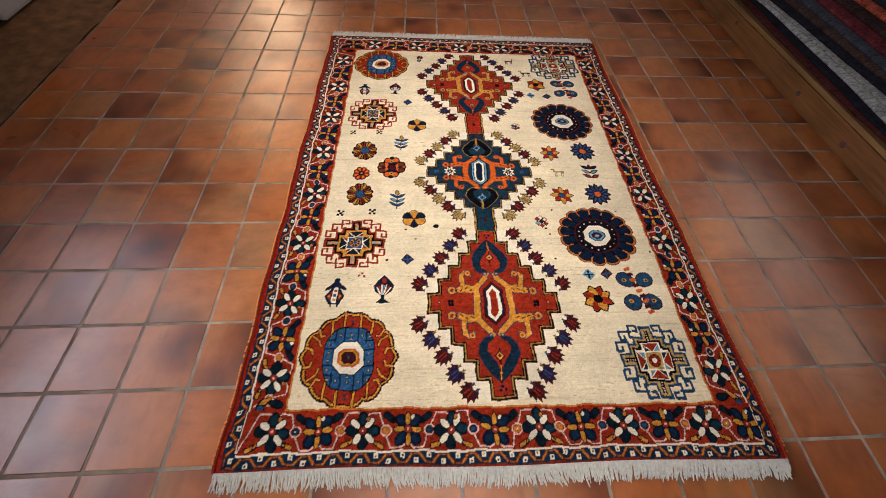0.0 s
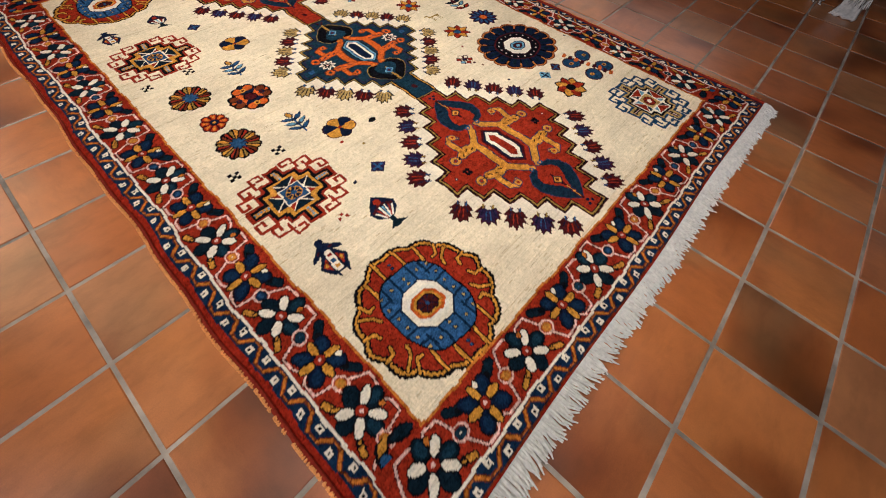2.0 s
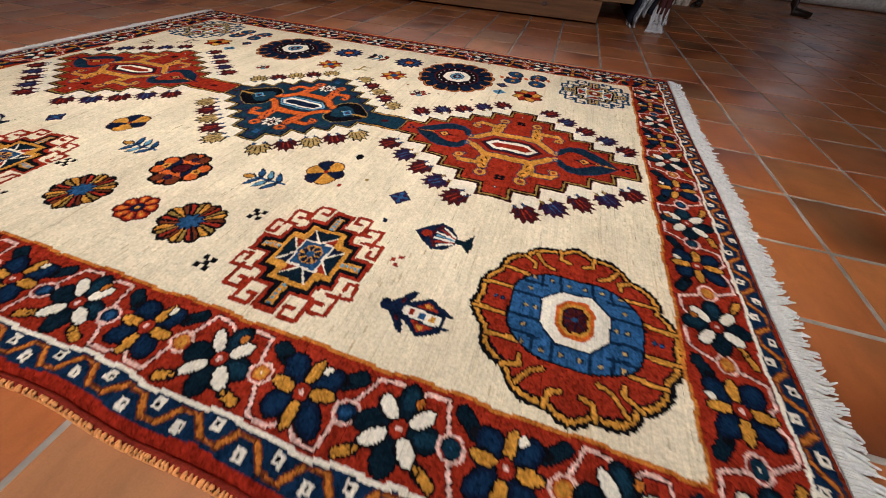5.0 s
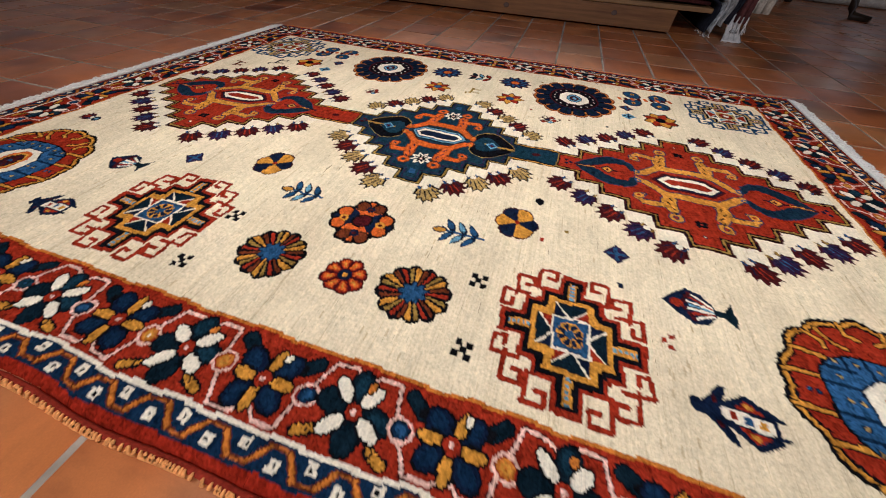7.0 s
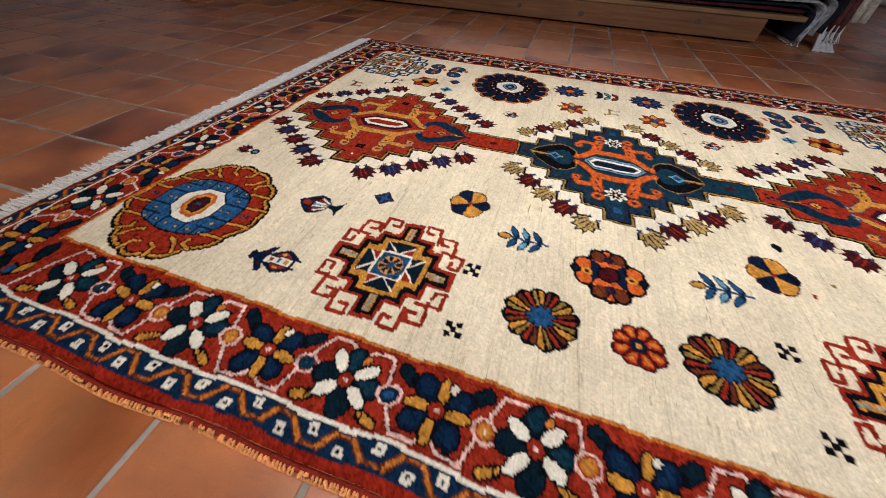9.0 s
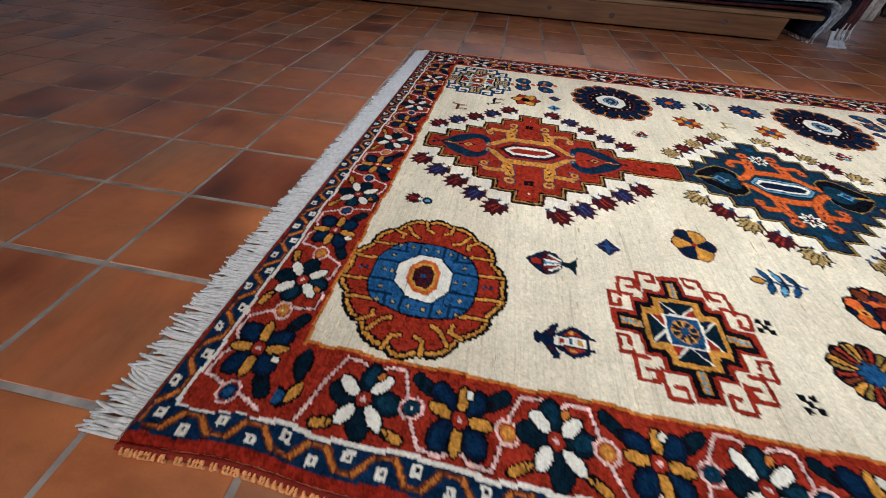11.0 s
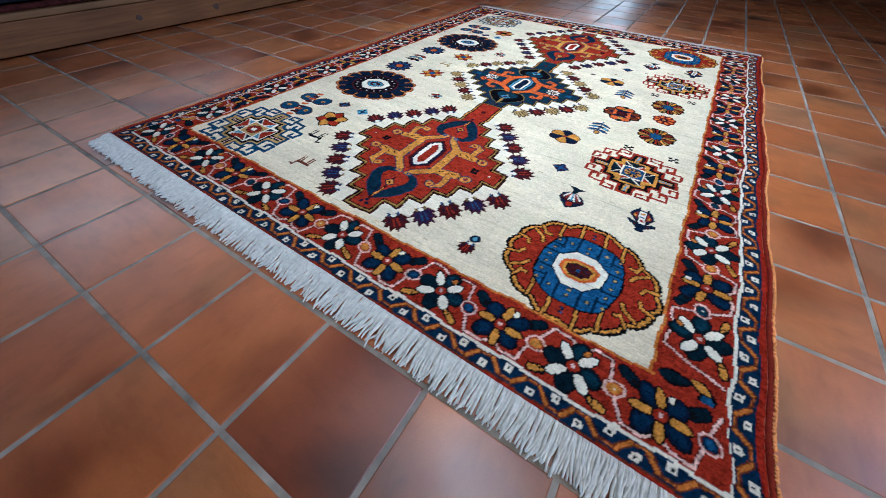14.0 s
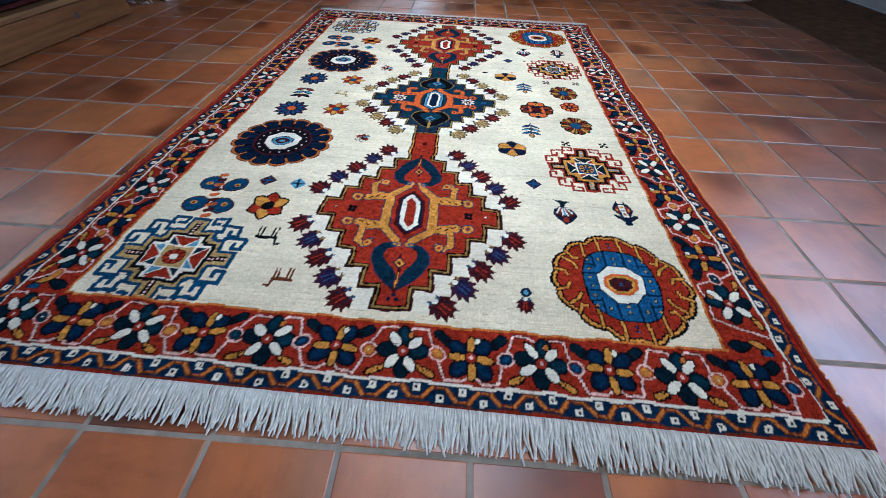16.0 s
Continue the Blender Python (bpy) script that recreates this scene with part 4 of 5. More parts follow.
    comb(*local(0.880, 1.590), "black", 0.034, True)
    comb(*local(0.905, 0.849), "olive", 0.030, True)
    w = Patch("bud_motif", "small dark bud on a blue stem", *local(0.290, 1.714), 0.05)
    serrated(w, 0, 0.0, 90, 0.034, "maroon", "red")
    w.disc(0, -0.016, 0.012, 0.012, "navy")
    w.disc(0, -0.016, 0.006, 0.006, "sky")
    w = Patch("dot_mark", "round black dot", *local(0.352, 0.566), 0.03)
    w.disc(0, 0, 0.0115, 0.0095, "black")
    for x, y, c in ((0.170, 0.419, "navy"), (0.232, 0.552, "red"), (0.275, 0.505, "olive"), (0.082, 0.362, "red"), (0.090, 0.352, "red"), (0.072, 0.354, "red"),
                    (0.83, 0.640, "red"), (0.79, 0.553, "maroon"), (1.10, 0.63, "olive"), (1.172, 0.435, "navy"), (0.80, 0.413, "navy"), (0.80, 0.524, "brown")):
        speck(*local(x, y), c)
    guard_band("guard_stripe", FW / 2, 0, 0, FW, True, False)
    guard_band("guard_stripe", FW / 2, FL, 180, FW, True, False)
    guard_band("guard_stripe", 0, FL / 2, -90, FL, False, True)
    guard_band("guard_stripe", FW, FL / 2, 90, FL, False, True)
    north = [-0.701 + 0.1237 * k for k in range(12)]
    south = [-0.667 + 0.1256 * k for k in range(12)]
    west = [-0.823 + 0.1194 * k for k in range(15)]
    east = [-0.842 + 0.1200 * k for k in range(15)]
    border_band("main_border", 0, FL / 2, -90, FL, west, True)
    border_band("main_border", FW, FL / 2, 90, FL, east, True)
    border_band("main_border", FW / 2, 0, 0, FW, south, False)
    border_band("main_border", FW / 2, FL, 180, FW, north, False)


weave()

# ---------- the rug ----------
rug = empty("rug", (0.55, 0.85, 0.0))
tagged(rug, "cream hand-knotted wool rug with three medallions on tiles", "rug")


def rug_ground(X, Y):
    """From the rug's own plan to the room's plan, with its slight skew and rippled long edges."""
    out = np.clip((0.0 - X) / 0.14, 0, 1)
    outr = np.clip((X - FW) / 0.14, 0, 1)
    wx = -0.097 + X + 0.012 * Y + out * (0.003 * np.sin(Y * 11) + 0.002 * np.sin(Y * 27 + 1)) + outr * 0.004 * np.sin(Y * 9 + 2) - outr * 0.008
    wy = -0.071 + Y - 0.019 * X + 0.003 * np.sin(X * 8) * np.clip((-Y) / 0.14, 0, 1)
    return wx, wy


def rug_height(X, Y):
    edge = np.minimum(np.minimum(X + BX, FW + BX - X), np.minimum(Y + BY, FL + BY - Y))
    ripple = 0.0045 * np.clip(1 - (X + BX) / 0.22, 0, 1) * (np.sin(Y * 13) * 0.5 + 0.5) * np.clip(edge / 0.03, 0, 1)
    side = np.minimum(X + BX, FW + BX - X)
    roll = 0.0036 * np.clip(1 - side / 0.020, 0, 1) ** 1.6
    return 0.0105 + 0.0012 * np.sin(X * 5 + 1) * np.sin(Y * 4) + ripple - roll, edge


WX, WY = rug_ground(RX, RY)
H, EDGE_D = rug_height(RX, RY)
rng = np.random.default_rng(4)
H = H + rng.normal(0, 0.00055, H.shape)
# lighter areas of pile stand a little prouder, dark dyed outlines sink
low = np.isin(dye, [DYE[k] for k in ("black", "maroon", "brown")])
H = np.where(low, H - 0.0009, H)
H = np.where(EDGE_D < 0.0005, 0.0025, np.where(EDGE_D < KNOT * 1.5, np.maximum(H - 0.003, 0.0030), H))
jit = KNOT * 0.16
WX = WX + rng.normal(0, jit, WX.shape)
WY = WY + rng.normal(0, jit, WY.shape)
PAL = np.array([(*DYES[k], 1.0) for k in DYES], np.float32)
COL = PAL[dye]
# dyed knots vary more than the undyed cream ones, in small clusters too
spread = np.where((dye == 0) | (dye == DYE["white"]) | (dye == DYE["pale"]), 0.055, 0.24)
clump = rng.normal(0, 1, (dye.shape[0] // 3 + 1, dye.shape[1] // 4 + 1)).repeat(3, 0).repeat(4, 1)[:dye.shape[0], :dye.shape[1]]
COL[..., :3] *= (1.0 + spread * (0.8 * rng.normal(0, 1, dye.shape) + 0.6 * clump))[..., None].clip(0.5, 1.6)
# uneven dye lots across the rows, and a few dark hairs in the cream
rows = 1.0 + 0.03 * np.sin(RY * 41) + 0.02 * np.sin(RY * 113 + RX * 2)
COL[..., :3] *= rows[..., None]
flecked = np.clip(np.sin(RY * 17 + 1.4 * np.sin(RX * 2.3)) + np.sin(RY * 47 + 0.8 * np.sin(RX * 5)) - 1.1, 0, 1)
hair = (dye == 0) & (rng.random(dye.shape) < 0.0006 + 0.010 * flecked)
for k in range(5):
    COL[:, k:][hair[:, :dye.shape[1] - k]] *= (0.74, 0.68, 0.60, 1.0)
co_all = np.stack([WX - 0.55, WY - 0.85, H], -1).reshape(-1, 3).astype(np.float32)
col_all = COL.reshape(-1, 4)
idx = np.arange((NY + 1) * (NX + 1)).reshape(NY + 1, NX + 1)
quads = np.stack([idx[:-1, :-1], idx[:-1, 1:], idx[1:, 1:], idx[1:, :-1]], -1).reshape(-1, 4)
owner = piece[:-1, :-1].reshape(-1)
order = np.argsort(owner, kind="stable")
cuts = np.searchsorted(owner[order], np.arange(len(PIECES) + 1))
for pid, (pname, plabel) in enumerate(PIECES):
    q = quads[order[cuts[pid]:cuts[pid + 1]]]
    if not len(q):
        continue
    used, inv = np.unique(q.reshape(-1), return_inverse=True)
    me = bpy.data.meshes.new(pname)
    me.vertices.add(len(used))
    me.vertices.foreach_set("co", co_all[used].reshape(-1))
    me.loops.add(len(inv))
    me.loops.foreach_set("vertex_index", inv.astype(np.int32))
    me.polygons.add(len(q))
    me.polygons.foreach_set("loop_start", np.arange(0, len(inv), 4, dtype=np.int32))
    me.polygons.foreach_set("use_smooth", np.ones(len(q), bool))
    at = me.color_attributes.new("dye", "FLOAT_COLOR", "POINT")
    at.data.foreach_set("color", col_all[used].reshape(-1))
    me.materials.append(WOOL)
    me.update(calc_edges=True)
    ob = new(pname, me)
    ob.parent = rug
    tagged(ob, plabel)

bm = bmesh.new()
box(bm, (-0.55 - 0.232, -0.85 - 0.205, 0.0006), (-0.55 + 1.322, -0.85 + 1.918, 0.0060))
part("backing", bm, BACKING, rug, "flat woven cotton back of the rug")


def fringe(name, y_edge, out, seed, reach):
    """Loose cotton warp ends along one end of the rug."""
    r = random.Random(seed)
    shapes = []
    n = 580
    lean = 0.0
    for k in range(n):
        X = -BX + 0.004 + (FW + 2 * BX - 0.008) * (k + r.random() * 0.6) / n
        wx, wy = rug_ground(np.array([X]), np.array([y_edge]))
        x, y = float(wx[0]), float(wy[0])
        lean = 0.95 * lean + r.gauss(0, 0.0019)
        length = reach + r.gauss(0, 0.0040)
        bend = lean + r.gauss(0, 0.0048)
        wave, phase = r.gauss(0, 0.0022), r.random() * 6
        pts = []
        for i in range(7):
            t = i / 6
            pts.append((x + bend * t * t + wave * math.sin(t * 5 + phase) * t - 0.55, y + out * (length * t - 0.004) - 0.85, 0.0075 * (1 - t) ** 1.5 + 0.0028 + 0.0048 * r.random() * (t > 0)))
        shapes.append(tube(pts, [0.0018, 0.0022, 0.0024, 0.0022, 0.0024, 0.0021, 0.0013], 6))
    v, f = joined(shapes)
    ob = new(name, mesh_of(name, v, f, FRINGE, True))
    ob.parent = rug
    return tagged(ob, "off-white cotton fringe", kind="stuff")


fringe("fringe", -BY, -1, 3, 0.043)
fringe("fringe", FL + BY, 1, 8, 0.058)


def selvedge(side, seed):
    """The overcast long edge: a red cord wrapped with orange stitches."""
    r = random.Random(seed)
    X = -BX - 0.002 if side < 0 else FW + BX + 0.002
    ys = np.linspace(-BY + 0.004, FL + BY - 0.004, 260)
    wx, wy = rug_ground(np.full(ys.shape, X), ys)
    pts = [(float(a) - 0.55, float(b) - 0.85, 0.0056 + 0.0008 * math.sin(i * 0.7)) for i, (a, b) in enumerate(zip(wx, wy))]
    v, f = tube(pts, [0.0046 + r.gauss(0, 0.0003) for _ in pts], 7)
    cord = new("edge_cord", mesh_of("edge_cord", v, f, CORD_RED, True))
    cord.parent = rug
    tagged(cord, "red overcast edge cord")
    shapes = []
    for i in range(2, 258):
        for sub_i in (0.0, 0.5):
            if r.random() < 0.08 + 0.20 * (math.sin(i * 0.21) > 0.4):
                continue
            p = Vector(pts[i]).lerp(Vector(pts[i + 1]), sub_i)
            o, lean, k = r.gauss(0, 0.0008), r.gauss(0, 0.0016), r.uniform(0.8, 1.25)
            ring = [(p.x + side * (0.0066 * math.cos(w)), p.y + o + lean * math.sin(w), p.z + 0.0058 * math.sin(w) * k) for w in (-1.0, -0.3, 0.4, 1.0, 1.45)]
            shapes.append(tube(ring, [0.0014, 0.0023, 0.0025, 0.0021, 0.0010], 5))
    v, f = joined(shapes)
    st = new("edge_stitches", mesh_of("edge_stitches", v, f, CORD_ORANGE, True))
    st.parent = rug
    tagged(st, "orange overcast stitches", kind="stuff")


selvedge(-1, 5)
selvedge(1, 6)

# ---------- platform with folded rugs ----------
platform = empty("display_platform", (2.85, 2.4, 0))
tagged(platform, "low pine platform that carries a stack of folded rugs", "platform")


def at_platform(ob):
    ob.location = (-2.9, -2.4, 0)
    return ob


bm = bmesh.new()
box(bm, (2.352, 0.012, 0.012), (2.392, 4.25, 0.118), 0.004)
front = at_platform(part("front_plank", bm, PLANK, platform, "aged pine plank with dark knots"))
r = random.Random(12)
for y in (0.34, 0.98, 1.36, 2.05, 2.7, 3.4):
    bm = bmesh.new()
    bmesh.ops.create_cone(bm, cap_ends=True, segments=14, radius1=0.012 + 0.005 * r.random(), radius2=0.010, depth=0.003,
                          matrix=Matrix.Translation((2.3515, y, 0.05 + 0.04 * r.random())) @ Euler((0, radians(-90), 0)).to_matrix().to_4x4() @ Matrix.Diagonal((1, 1.3, 1, 1)))
    part("knot", bm, KNOTHOLE, front)
bm = bmesh.new()
box(bm, (2.356, -0.16, 0.119), (3.6, 4.25, 0.142), 0.004)
at_platform(part("top_board", bm, BOARD, platform, "worn pine top board"))
bm = bmesh.new()
box(bm, (3.54, 0.012, 0.0), (3.58, 4.25, 0.118), 0.003)
at_platform(part("back_plank", bm, PLANK, platform))
for y in (1.2, 3.0, 4.1):
    bm = bmesh.new()
    box(bm, (2.40, y, 0.0), (2.47, y + 0.07, 0.118), 0.003)
    at_platform(part("foot_block", bm, PLANK, platform))


def folded_rug(z, thick, x_front, y_end, drop, colour, label, seed, fringe_len=0.0):
    """A folded rug on the pile: a soft sheet that hangs over the end of the platform."""
    r = random.Random(seed)
    mat = plain("folded_wool", colour, 0.95, 42, 0.65, 0.6, stretch=(1, 2.5, 1), dist=0.004)
    prof = []
    n = 26
    for i in range(n):
        y = 4.22 - (4.22 - y_end) * i / (n - 1)
        prof.append((y, z + 0.004 * math.sin(y * 2.3 + seed) + 0.002 * math.sin(y * 9 + seed)))
    if drop > 0:
        for i in range(1, 10):
            w = i / 9
            ang = min(1.0, w * 2) * math.pi / 2
            prof.append((y_end - 0.05 * math.sin(ang) - 0.012 * math.sin(w * 5), max(0.012, z - 0.05 * (1 - math.cos(ang)) - max(0, w - 0.4) / 0.6 * (drop - 0.05))))
    verts, faces = [], []
    m = 7
    for i, (y, zz) in enumerate(prof):
        a = prof[max(0, i - 1)]
        b = prof[min(len(prof) - 1, i + 1)]
        ty, tz = b[0] - a[0], b[1] - a[1]
        ln = math.hypot(ty, tz) or 1
        ny, nz = tz / ln, -ty / ln
        for side in (0, 1):
            for k in range(m):
                x = x_front + 0.012 * math.sin(y * 3 + seed) + 1.05 * k / (m - 1)
                t = thick * (0.5 if side else -0.5) * (0.55 if k == 0 else 1)
                verts.append((x - (0.006 if k == 0 else 0), y + ny * t, zz + nz * t))
    row = 2 * m
    for i in range(len(prof) - 1):
        loop = list(range(m)) + list(range(2 * m - 1, m - 1, -1))
        for k in range(row):
            a, b = loop[k], loop[(k + 1) % row]
            faces.append((i * row + a, i * row + b, (i + 1) * row + b, (i + 1) * row + a))
    last = (len(prof) - 1) * row
    faces.append(tuple(last + k for k in list(range(m)) + list(range(2 * m - 1, m - 1, -1))))
    faces.append(tuple(k for k in reversed(list(range(m)) + list(range(2 * m - 1, m - 1, -1)))))
    thing = empty("folded_rug", (x_front + 0.45, 2.4, z))
    tagged(thing, label, "rug", "rugs on the platform")
    body = new("cloth", mesh_of("cloth", verts, faces, mat, True))
    body.parent, body.location = thing, (-x_front - 0.5, -2.4, -z)
    if fringe_len:
        shapes = []
        y, zz = prof[-1]
        for k in range(14):
            x = x_front + 0.01 + 0.22 * k / 14
            g = r.gauss(0, 0.01)
            shapes.append(tube([(x, y, zz), (x + g, y - 0.008 * r.random(), max(0.006, zz - fringe_len * 0.5)), (x + 1.6 * g, y - 0.02 * r.random(), max(0.004, zz - fringe_len))], [0.003, 0.0045, 0.003], 5))
        v, f = joined(shapes)
        fr = new("fringe", mesh_of("fringe", v, f, TASSEL, True))
        fr.parent, fr.location = thing, (-x_front - 0.5, -2.4, -z)
        tagged(fr, "knotted off-white tassels")


STACK = ((0.155, 0.022, 2.385, -0.14, 0.0, (0.055, 0.014, 0.012), "dark red folded rug at the bottom of a stack", 0),
         (0.176, 0.018, 2.388, -0.140, 0.15, (0.012, 0.012, 0.016), "dark blue folded rug in a stack", 0.03),
         (0.200, 0.018, 2.392, -0.172, 0.17, (0.27, 0.26, 0.235), "grey-white folded rug hanging over the platform's end", 0.05),
         (0.222, 0.014, 2.396, -0.204, 0.16, (0.22, 0.205, 0.18), "pale folded rug in a stack", 0.0),
         (0.246, 0.024, 2.400, -0.232, 0.17, (0.014, 0.013, 0.016), "black folded rug in a stack", 0.0),
         (0.276, 0.026, 2.418, -0.18, 0.0, (0.045, 0.028, 0.022), "dark brown folded rug in a stack", 0.0),
         (0.304, 0.026, 2.430, -0.19, 0.0, (0.040, 0.040, 0.046), "slate-blue patterned folded rug in a stack", 0.0),
         (0.332, 0.028, 2.442, -0.20, 0.0, (0.09, 0.018, 0.020), "wine-red folded rug in a stack", 0.0),
         (0.362, 0.028, 2.454, -0.20, 0.0, (0.030, 0.016, 0.014), "dark folded rug in a stack", 0.0),
         (0.392, 0.026, 2.466, -0.20, 0.0, (0.26, 0.055, 0.030), "brick-red folded rug in a stack", 0.0),
         (0.422, 0.030, 2.478, -0.20, 0.0, (0.018, 0.016, 0.018), "navy folded rug on top of a stack", 0.0))
for k, (z, th, xf, ye, dr, colr, lab, fr) in enumerate(STACK):
    folded_rug(z, th, xf, ye, dr, colr, lab, k + 1, fr)

# a carpet hung in folds beside the stack, its white fringe on the floor
hung = empty("hanging_rug", (2.45, -0.26, 0))
tagged(hung, "wine and cream rug hanging in folds with white tassels", "rug")


def folds(name, mat, y0, y1, z0, z1, x0, seed, lab):
    verts, faces = [], []
    n, m = 28, 9
    for j in range(m):
        t = j / (m - 1)
        for i in range(n):
            s = i / (n - 1)
            z = z0 + (z1 - z0) * t
            verts.append((x0 + 0.022 * math.sin(s * 15 + seed) * (1 - 0.4 * t) + 0.05 * t - 2.5, y0 + (y1 - y0) * s * (1 - 0.12 * t) + 0.26, z))
    for j in range(m - 1):
        for i in range(n - 1):
            faces.append((j * n + i, j * n + i + 1, (j + 1) * n + i + 1, (j + 1) * n + i))
    ob = new(name, mesh_of(name, verts, faces, mat, True))
    ob.parent = hung
    so = ob.modifiers.new("thick", "SOLIDIFY")
    so.thickness = 0.012
    tagged(ob, lab)


folds("wine_panel", plain("wine_wool", (0.075, 0.026, 0.022), 0.95, 60, 0.4, 0.5), -0.365, -0.305, 0.085, 0.62, 2.42, 0.4, "wine-red wool panel")
folds("cream_panel", plain("cream_wool", (0.40, 0.33, 0.24), 0.95, 60, 0.4, 0.5), -0.46, -0.365, 0.13, 0.62, 2.46, 2.0, "cream and brown patterned panel")
# the white end that lies on the floor: a soft flap, and knotted ends beside it
verts, faces = [], []
n, m = 11, 9
for j in range(m):
    t = j / (m - 1)
    for i in range(n):
        q = i / (n - 1) - 0.5
        wide = 0.055 + 0.045 * t ** 1.5
        verts.append((2.425 - 2.5 - 0.085 * t ** 2.2 + 0.007 * math.sin(i * 1.9 + 3 * t), -0.318 + 0.26 + q * wide + 0.006 * math.sin(6 * t), max(0.009, 0.115 * (1 - t) ** 1.15 + 0.006 + 0.004 * math.sin(i * 1.3) * t)))
for j in range(m - 1):
    for i in range(n - 1):
        faces.append((j * n + i, j * n + i + 1, (j + 1) * n + i + 1, (j + 1) * n + i))
ob = new("white_end", mesh_of("white_end", verts, faces, TASSEL, True))
ob.parent = hung
ob.modifiers.new("thick", "SOLIDIFY").thickness = 0.010
tagged(ob, "soft off-white end that touches the floor")
r = random.Random(21)
for y in (-0.315, -0.335, -0.36):
    shapes = []
    for k in range(9):
        g = r.gauss(0, 0.007)
        shapes.append(tube([(2.40 - 2.5 + g * 0.2, y + 0.26, 0.115), (2.395 - 2.5 + g * 0.4, y + 0.26 + r.gauss(0, 0.003), 0.075), (2.385 - 2.5 + g, y + 0.26 + r.gauss(0, 0.009), 0.035 + 0.01 * r.random())], [0.004, 0.0035, 0.002], 5))
    v, f = joined(shapes)
    ob = new("tassel", mesh_of("tassel", v, f, TASSEL, True))
    ob.parent = hung
    tagged(ob, "knotted off-white tassel")

# ---------- carved table beyond the platform ----------
table = empty("carved_table", (4.19, -1.16, 0))
table.rotation_euler = (0, 0, 0.165)
tagged(table, "dark carved wooden table with curved legs", "table")
bm = bmesh.new()
box(bm, (-0.62, -0.56, 0.70), (0.62, 0.56, 0.74), 0.008)
part("tabletop", bm, DARKWOOD, table)
bm = bmesh.new()
box(bm, (-0.54, -0.48, 0.60), (0.54, 0.48, 0.698), 0.006)
part("apron", bm, DARKWOOD, table)
for sx in (-1, 1):
    for sy in (-1, 1):
        path, rad = [], []
        for i in range(13):
            t = i / 12
            off = 0.05 * math.sin(t * math.pi * 1.9)
            path.append((sx * (0.46 + off - 0.02), sy * (0.40 + off), 0.64 - 0.62 * t))
            rad.append(0.045 - 0.026 * t + (0.014 * max(0, t - 0.85) / 0.15))
        path.append((sx * 0.52, sy * 0.46, 0.012))
        rad.append(0.024)
        v, f = tube(path, rad, 10)
        leg = new("leg", mesh_of("leg", v, f, DARKWOOD, True))
        leg.parent = table

# long cream rug rolled at the far wall
roll = empty("rolled_rug", (4.9, -2.4, 0.07))
tagged(roll, "cream rolled rug lying on the floor", "rug")
v, f = tube([(0.25 - 0.0, 1.4, 0.0), (0.0, 0.5, 0.0), (-0.25, -0.6, 0.0), (-0.5, -1.6, 0.0)], 0.07, 16)
ob = new("roll", mesh_of("roll", v, f, plain("cream_pile", (0.45, 0.40, 0.33), 0.95, 50, 0.25, 0.5), True))
ob.parent = roll

# ---------- dark chest to the south ----------
chest = empty("dark_chest", (1.9, -2.9, 0))
tagged(chest, "long dark wooden chest with a base plinth", "chest")
ang = math.atan2(-0.74, -1.02)
chest.rotation_euler = (0, 0, ang + math.pi)
bm = bmesh.new()
box(bm, (-0.8, -0.5, 0.05), (0.8, 0.0, 0.62), 0.01)
part("body", bm, DARKWOOD, chest)
bm = bmesh.new()
box(bm, (-0.83, -0.53, 0.0), (0.83, 0.03, 0.05), 0.008)
part("plinth", bm, DARKWOOD, chest)
bm = bmesh.new()
box(bm, (-0.84, -0.54, 0.62), (0.84, 0.04, 0.66), 0.008)
part("lid", bm, DARKWOOD, chest)

# ---------- post and white pier by the west wall ----------
bm = bmesh.new()
box(bm, (-2.40, 1.86, 0.0), (-2.12, 2.02, TOP - 0.002), 0.012)
tagged(part("timber_post", bm, DARKWOOD, None), "dark oak post from floor to ceiling", "post", kind="structure")
bm = bmesh.new()
box(bm, (-2.545, 2.04, 0.0), (-2.10, 2.75, TOP - 0.002), 0.02)
tagged(part("pier", bm, PLASTER, None), "white plastered pier beside a dark post", "pier", kind="structure")

# ---------- cable ----------
pts = []
for i in range(70):
    t = i / 69
    w = t * 4.2 * math.pi
    pts.append((-1.52 + (0.20 + 0.03 * math.sin(3 * t)) * math.cos(w) + 0.06 * t, -1.15 + 0.15 * math.sin(w) - 0.08 * t, 0.006 + 0.010 * abs(math.sin(w * 0.5)) * (i % 70 > 4)))
v, f = tube(pts, 0.006, 8)
tagged(new("power_cable", mesh_of("power_cable", v, f, plain("white_plastic", (0.62, 0.60, 0.56), 0.45, 40, 0.08, 0.05), True)), "loosely coiled white power cable on the floor", "cable")

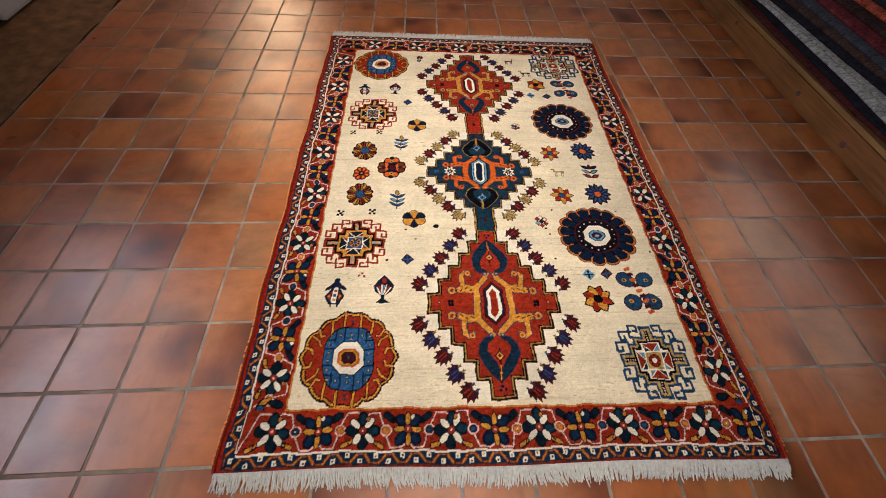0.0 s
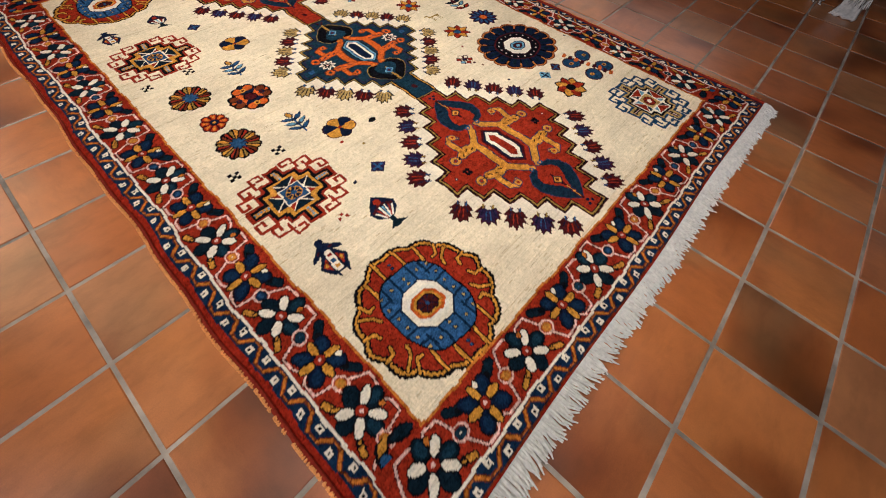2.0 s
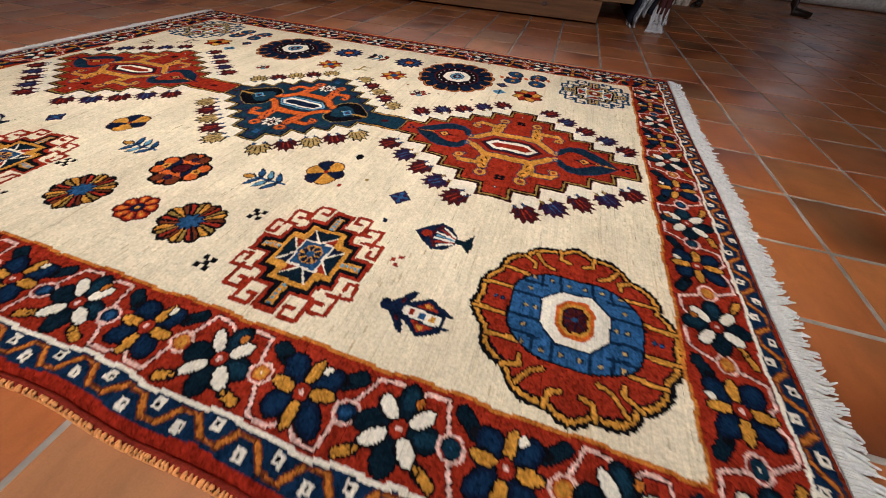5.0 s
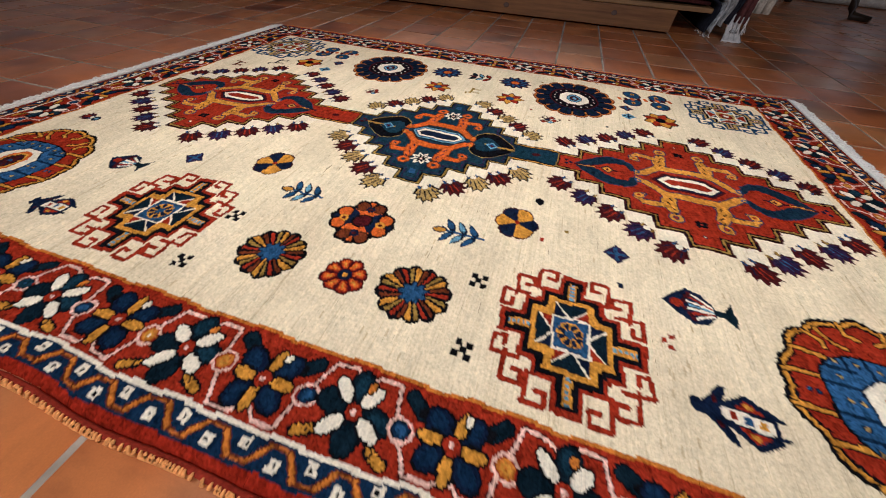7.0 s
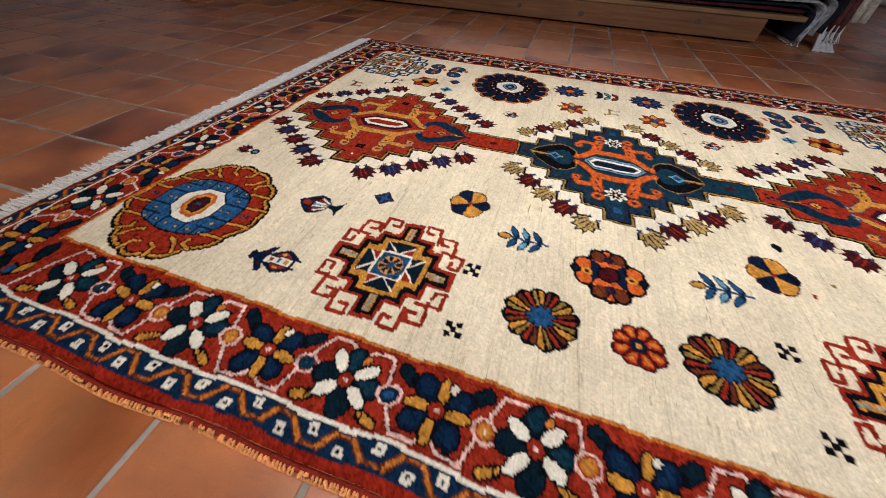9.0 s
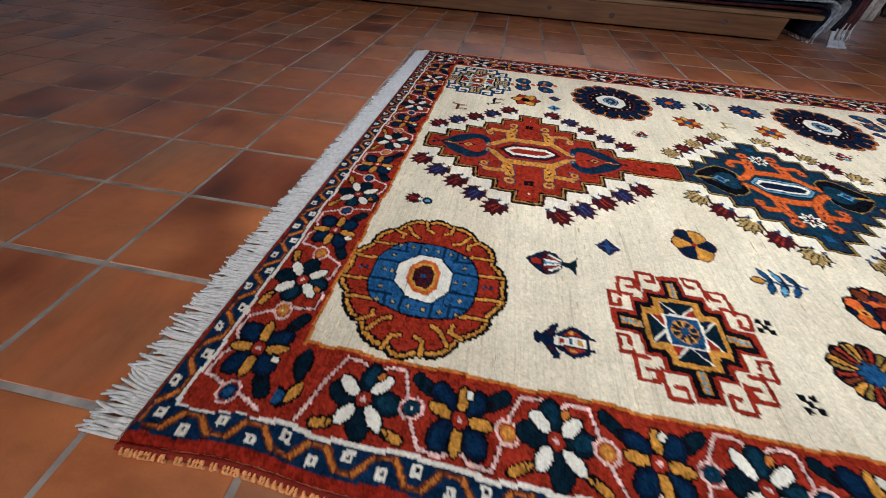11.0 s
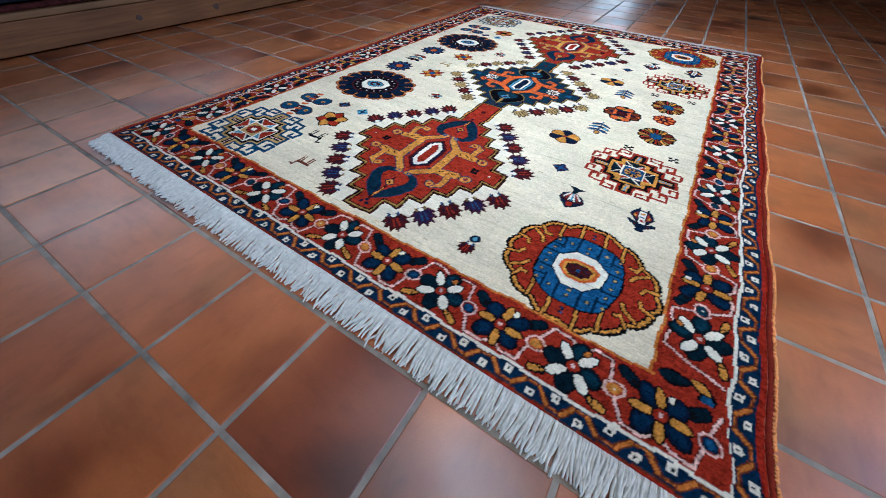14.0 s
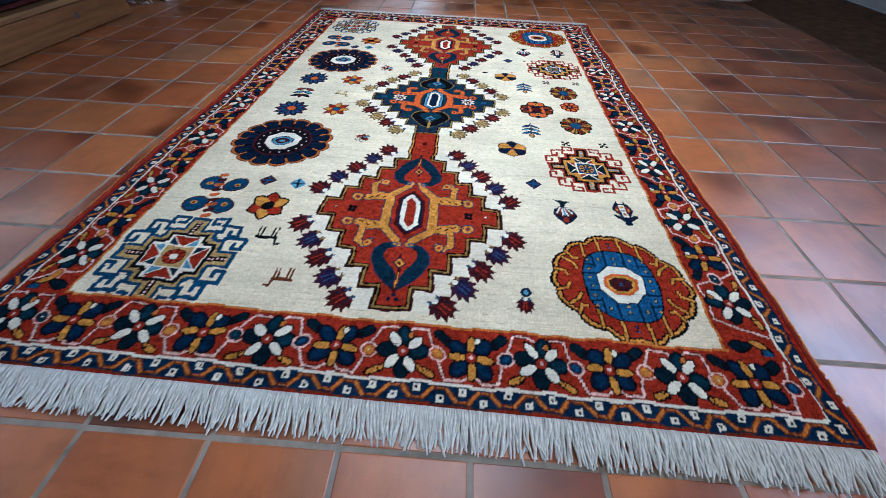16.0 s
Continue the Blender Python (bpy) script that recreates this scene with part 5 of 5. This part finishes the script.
# ---------- floor tiles ----------
PITCH, GAP = 0.2, 0.0070


def tile_mesh(seed):
    r = random.Random(seed)
    h = PITCH / 2 - GAP / 2
    e = 0.0022
    top = [(-h + e, -h + e), (h - e, -h + e), (h - e, h - e), (-h + e, h - e)]
    low = [(-h, -h), (h, -h), (h, h), (-h, h)]
    tilt = [r.gauss(0, 0.00035) for _ in range(4)]
    verts = [(x + r.gauss(0, 0.0006), y + r.gauss(0, 0.0006), -0.012) for x, y in low] + [(x, y, -0.0016) for x, y in low] + [(x, y, -0.0001 + 0 * k) for (x, y), k in zip(top, tilt)]
    faces = [(8, 9, 10, 11)]
    for k in range(4):
        n = (k + 1) % 4
        faces += [(k, n, 4 + n, 4 + k), (4 + k, 4 + n, 8 + n, 8 + k)]
    return verts, faces


SHARED = []
for s in range(6):
    v, f = tile_mesh(s)
    SHARED.append(mesh_of("tile", v, f, TILE))
r = random.Random(77)
rest = []
for i in range(math.floor(EDGE / PITCH), math.ceil(X1 / PITCH)):
    for j in range(math.floor(Y0 / PITCH), math.ceil(Y1 / PITCH)):
        x, y = (i + 0.5) * PITCH, (j + 0.5) * PITCH
        if x < EDGE + 0.02 or x > X1 - 0.1 or y < Y0 + 0.1 or y > Y1 - 0.1:
            continue
        near = -1.3 < x < 2.4 and -1.1 < y < 2.95
        under = 0.0 < x < 1.1 and 0.0 < y < 1.7
        quarter = math.pi / 2 * r.randrange(4)
        if near and not under:
            ob = new("tile", SHARED[r.randrange(6)])
            ob.parent = floor
            ob.location = (x, y, -0.0006 * r.random())
            ob.rotation_euler = (r.gauss(0, 0.0020), r.gauss(0, 0.0020), quarter)
        else:
            v, f = tile_mesh(r.randrange(6))
            c, s = math.cos(quarter), math.sin(quarter)
            dz = -0.0005 * r.random()
            rest.append(([(x + a * c - b * s, y + a * s + b * c, z + dz) for a, b, z in v], f))
v, f = joined(rest)
ob = new("far_tiles", mesh_of("far_tiles", v, f, TILE))
ob.parent = floor
tagged(ob, "terracotta tiles farther off and under the rug", kind="stuff")
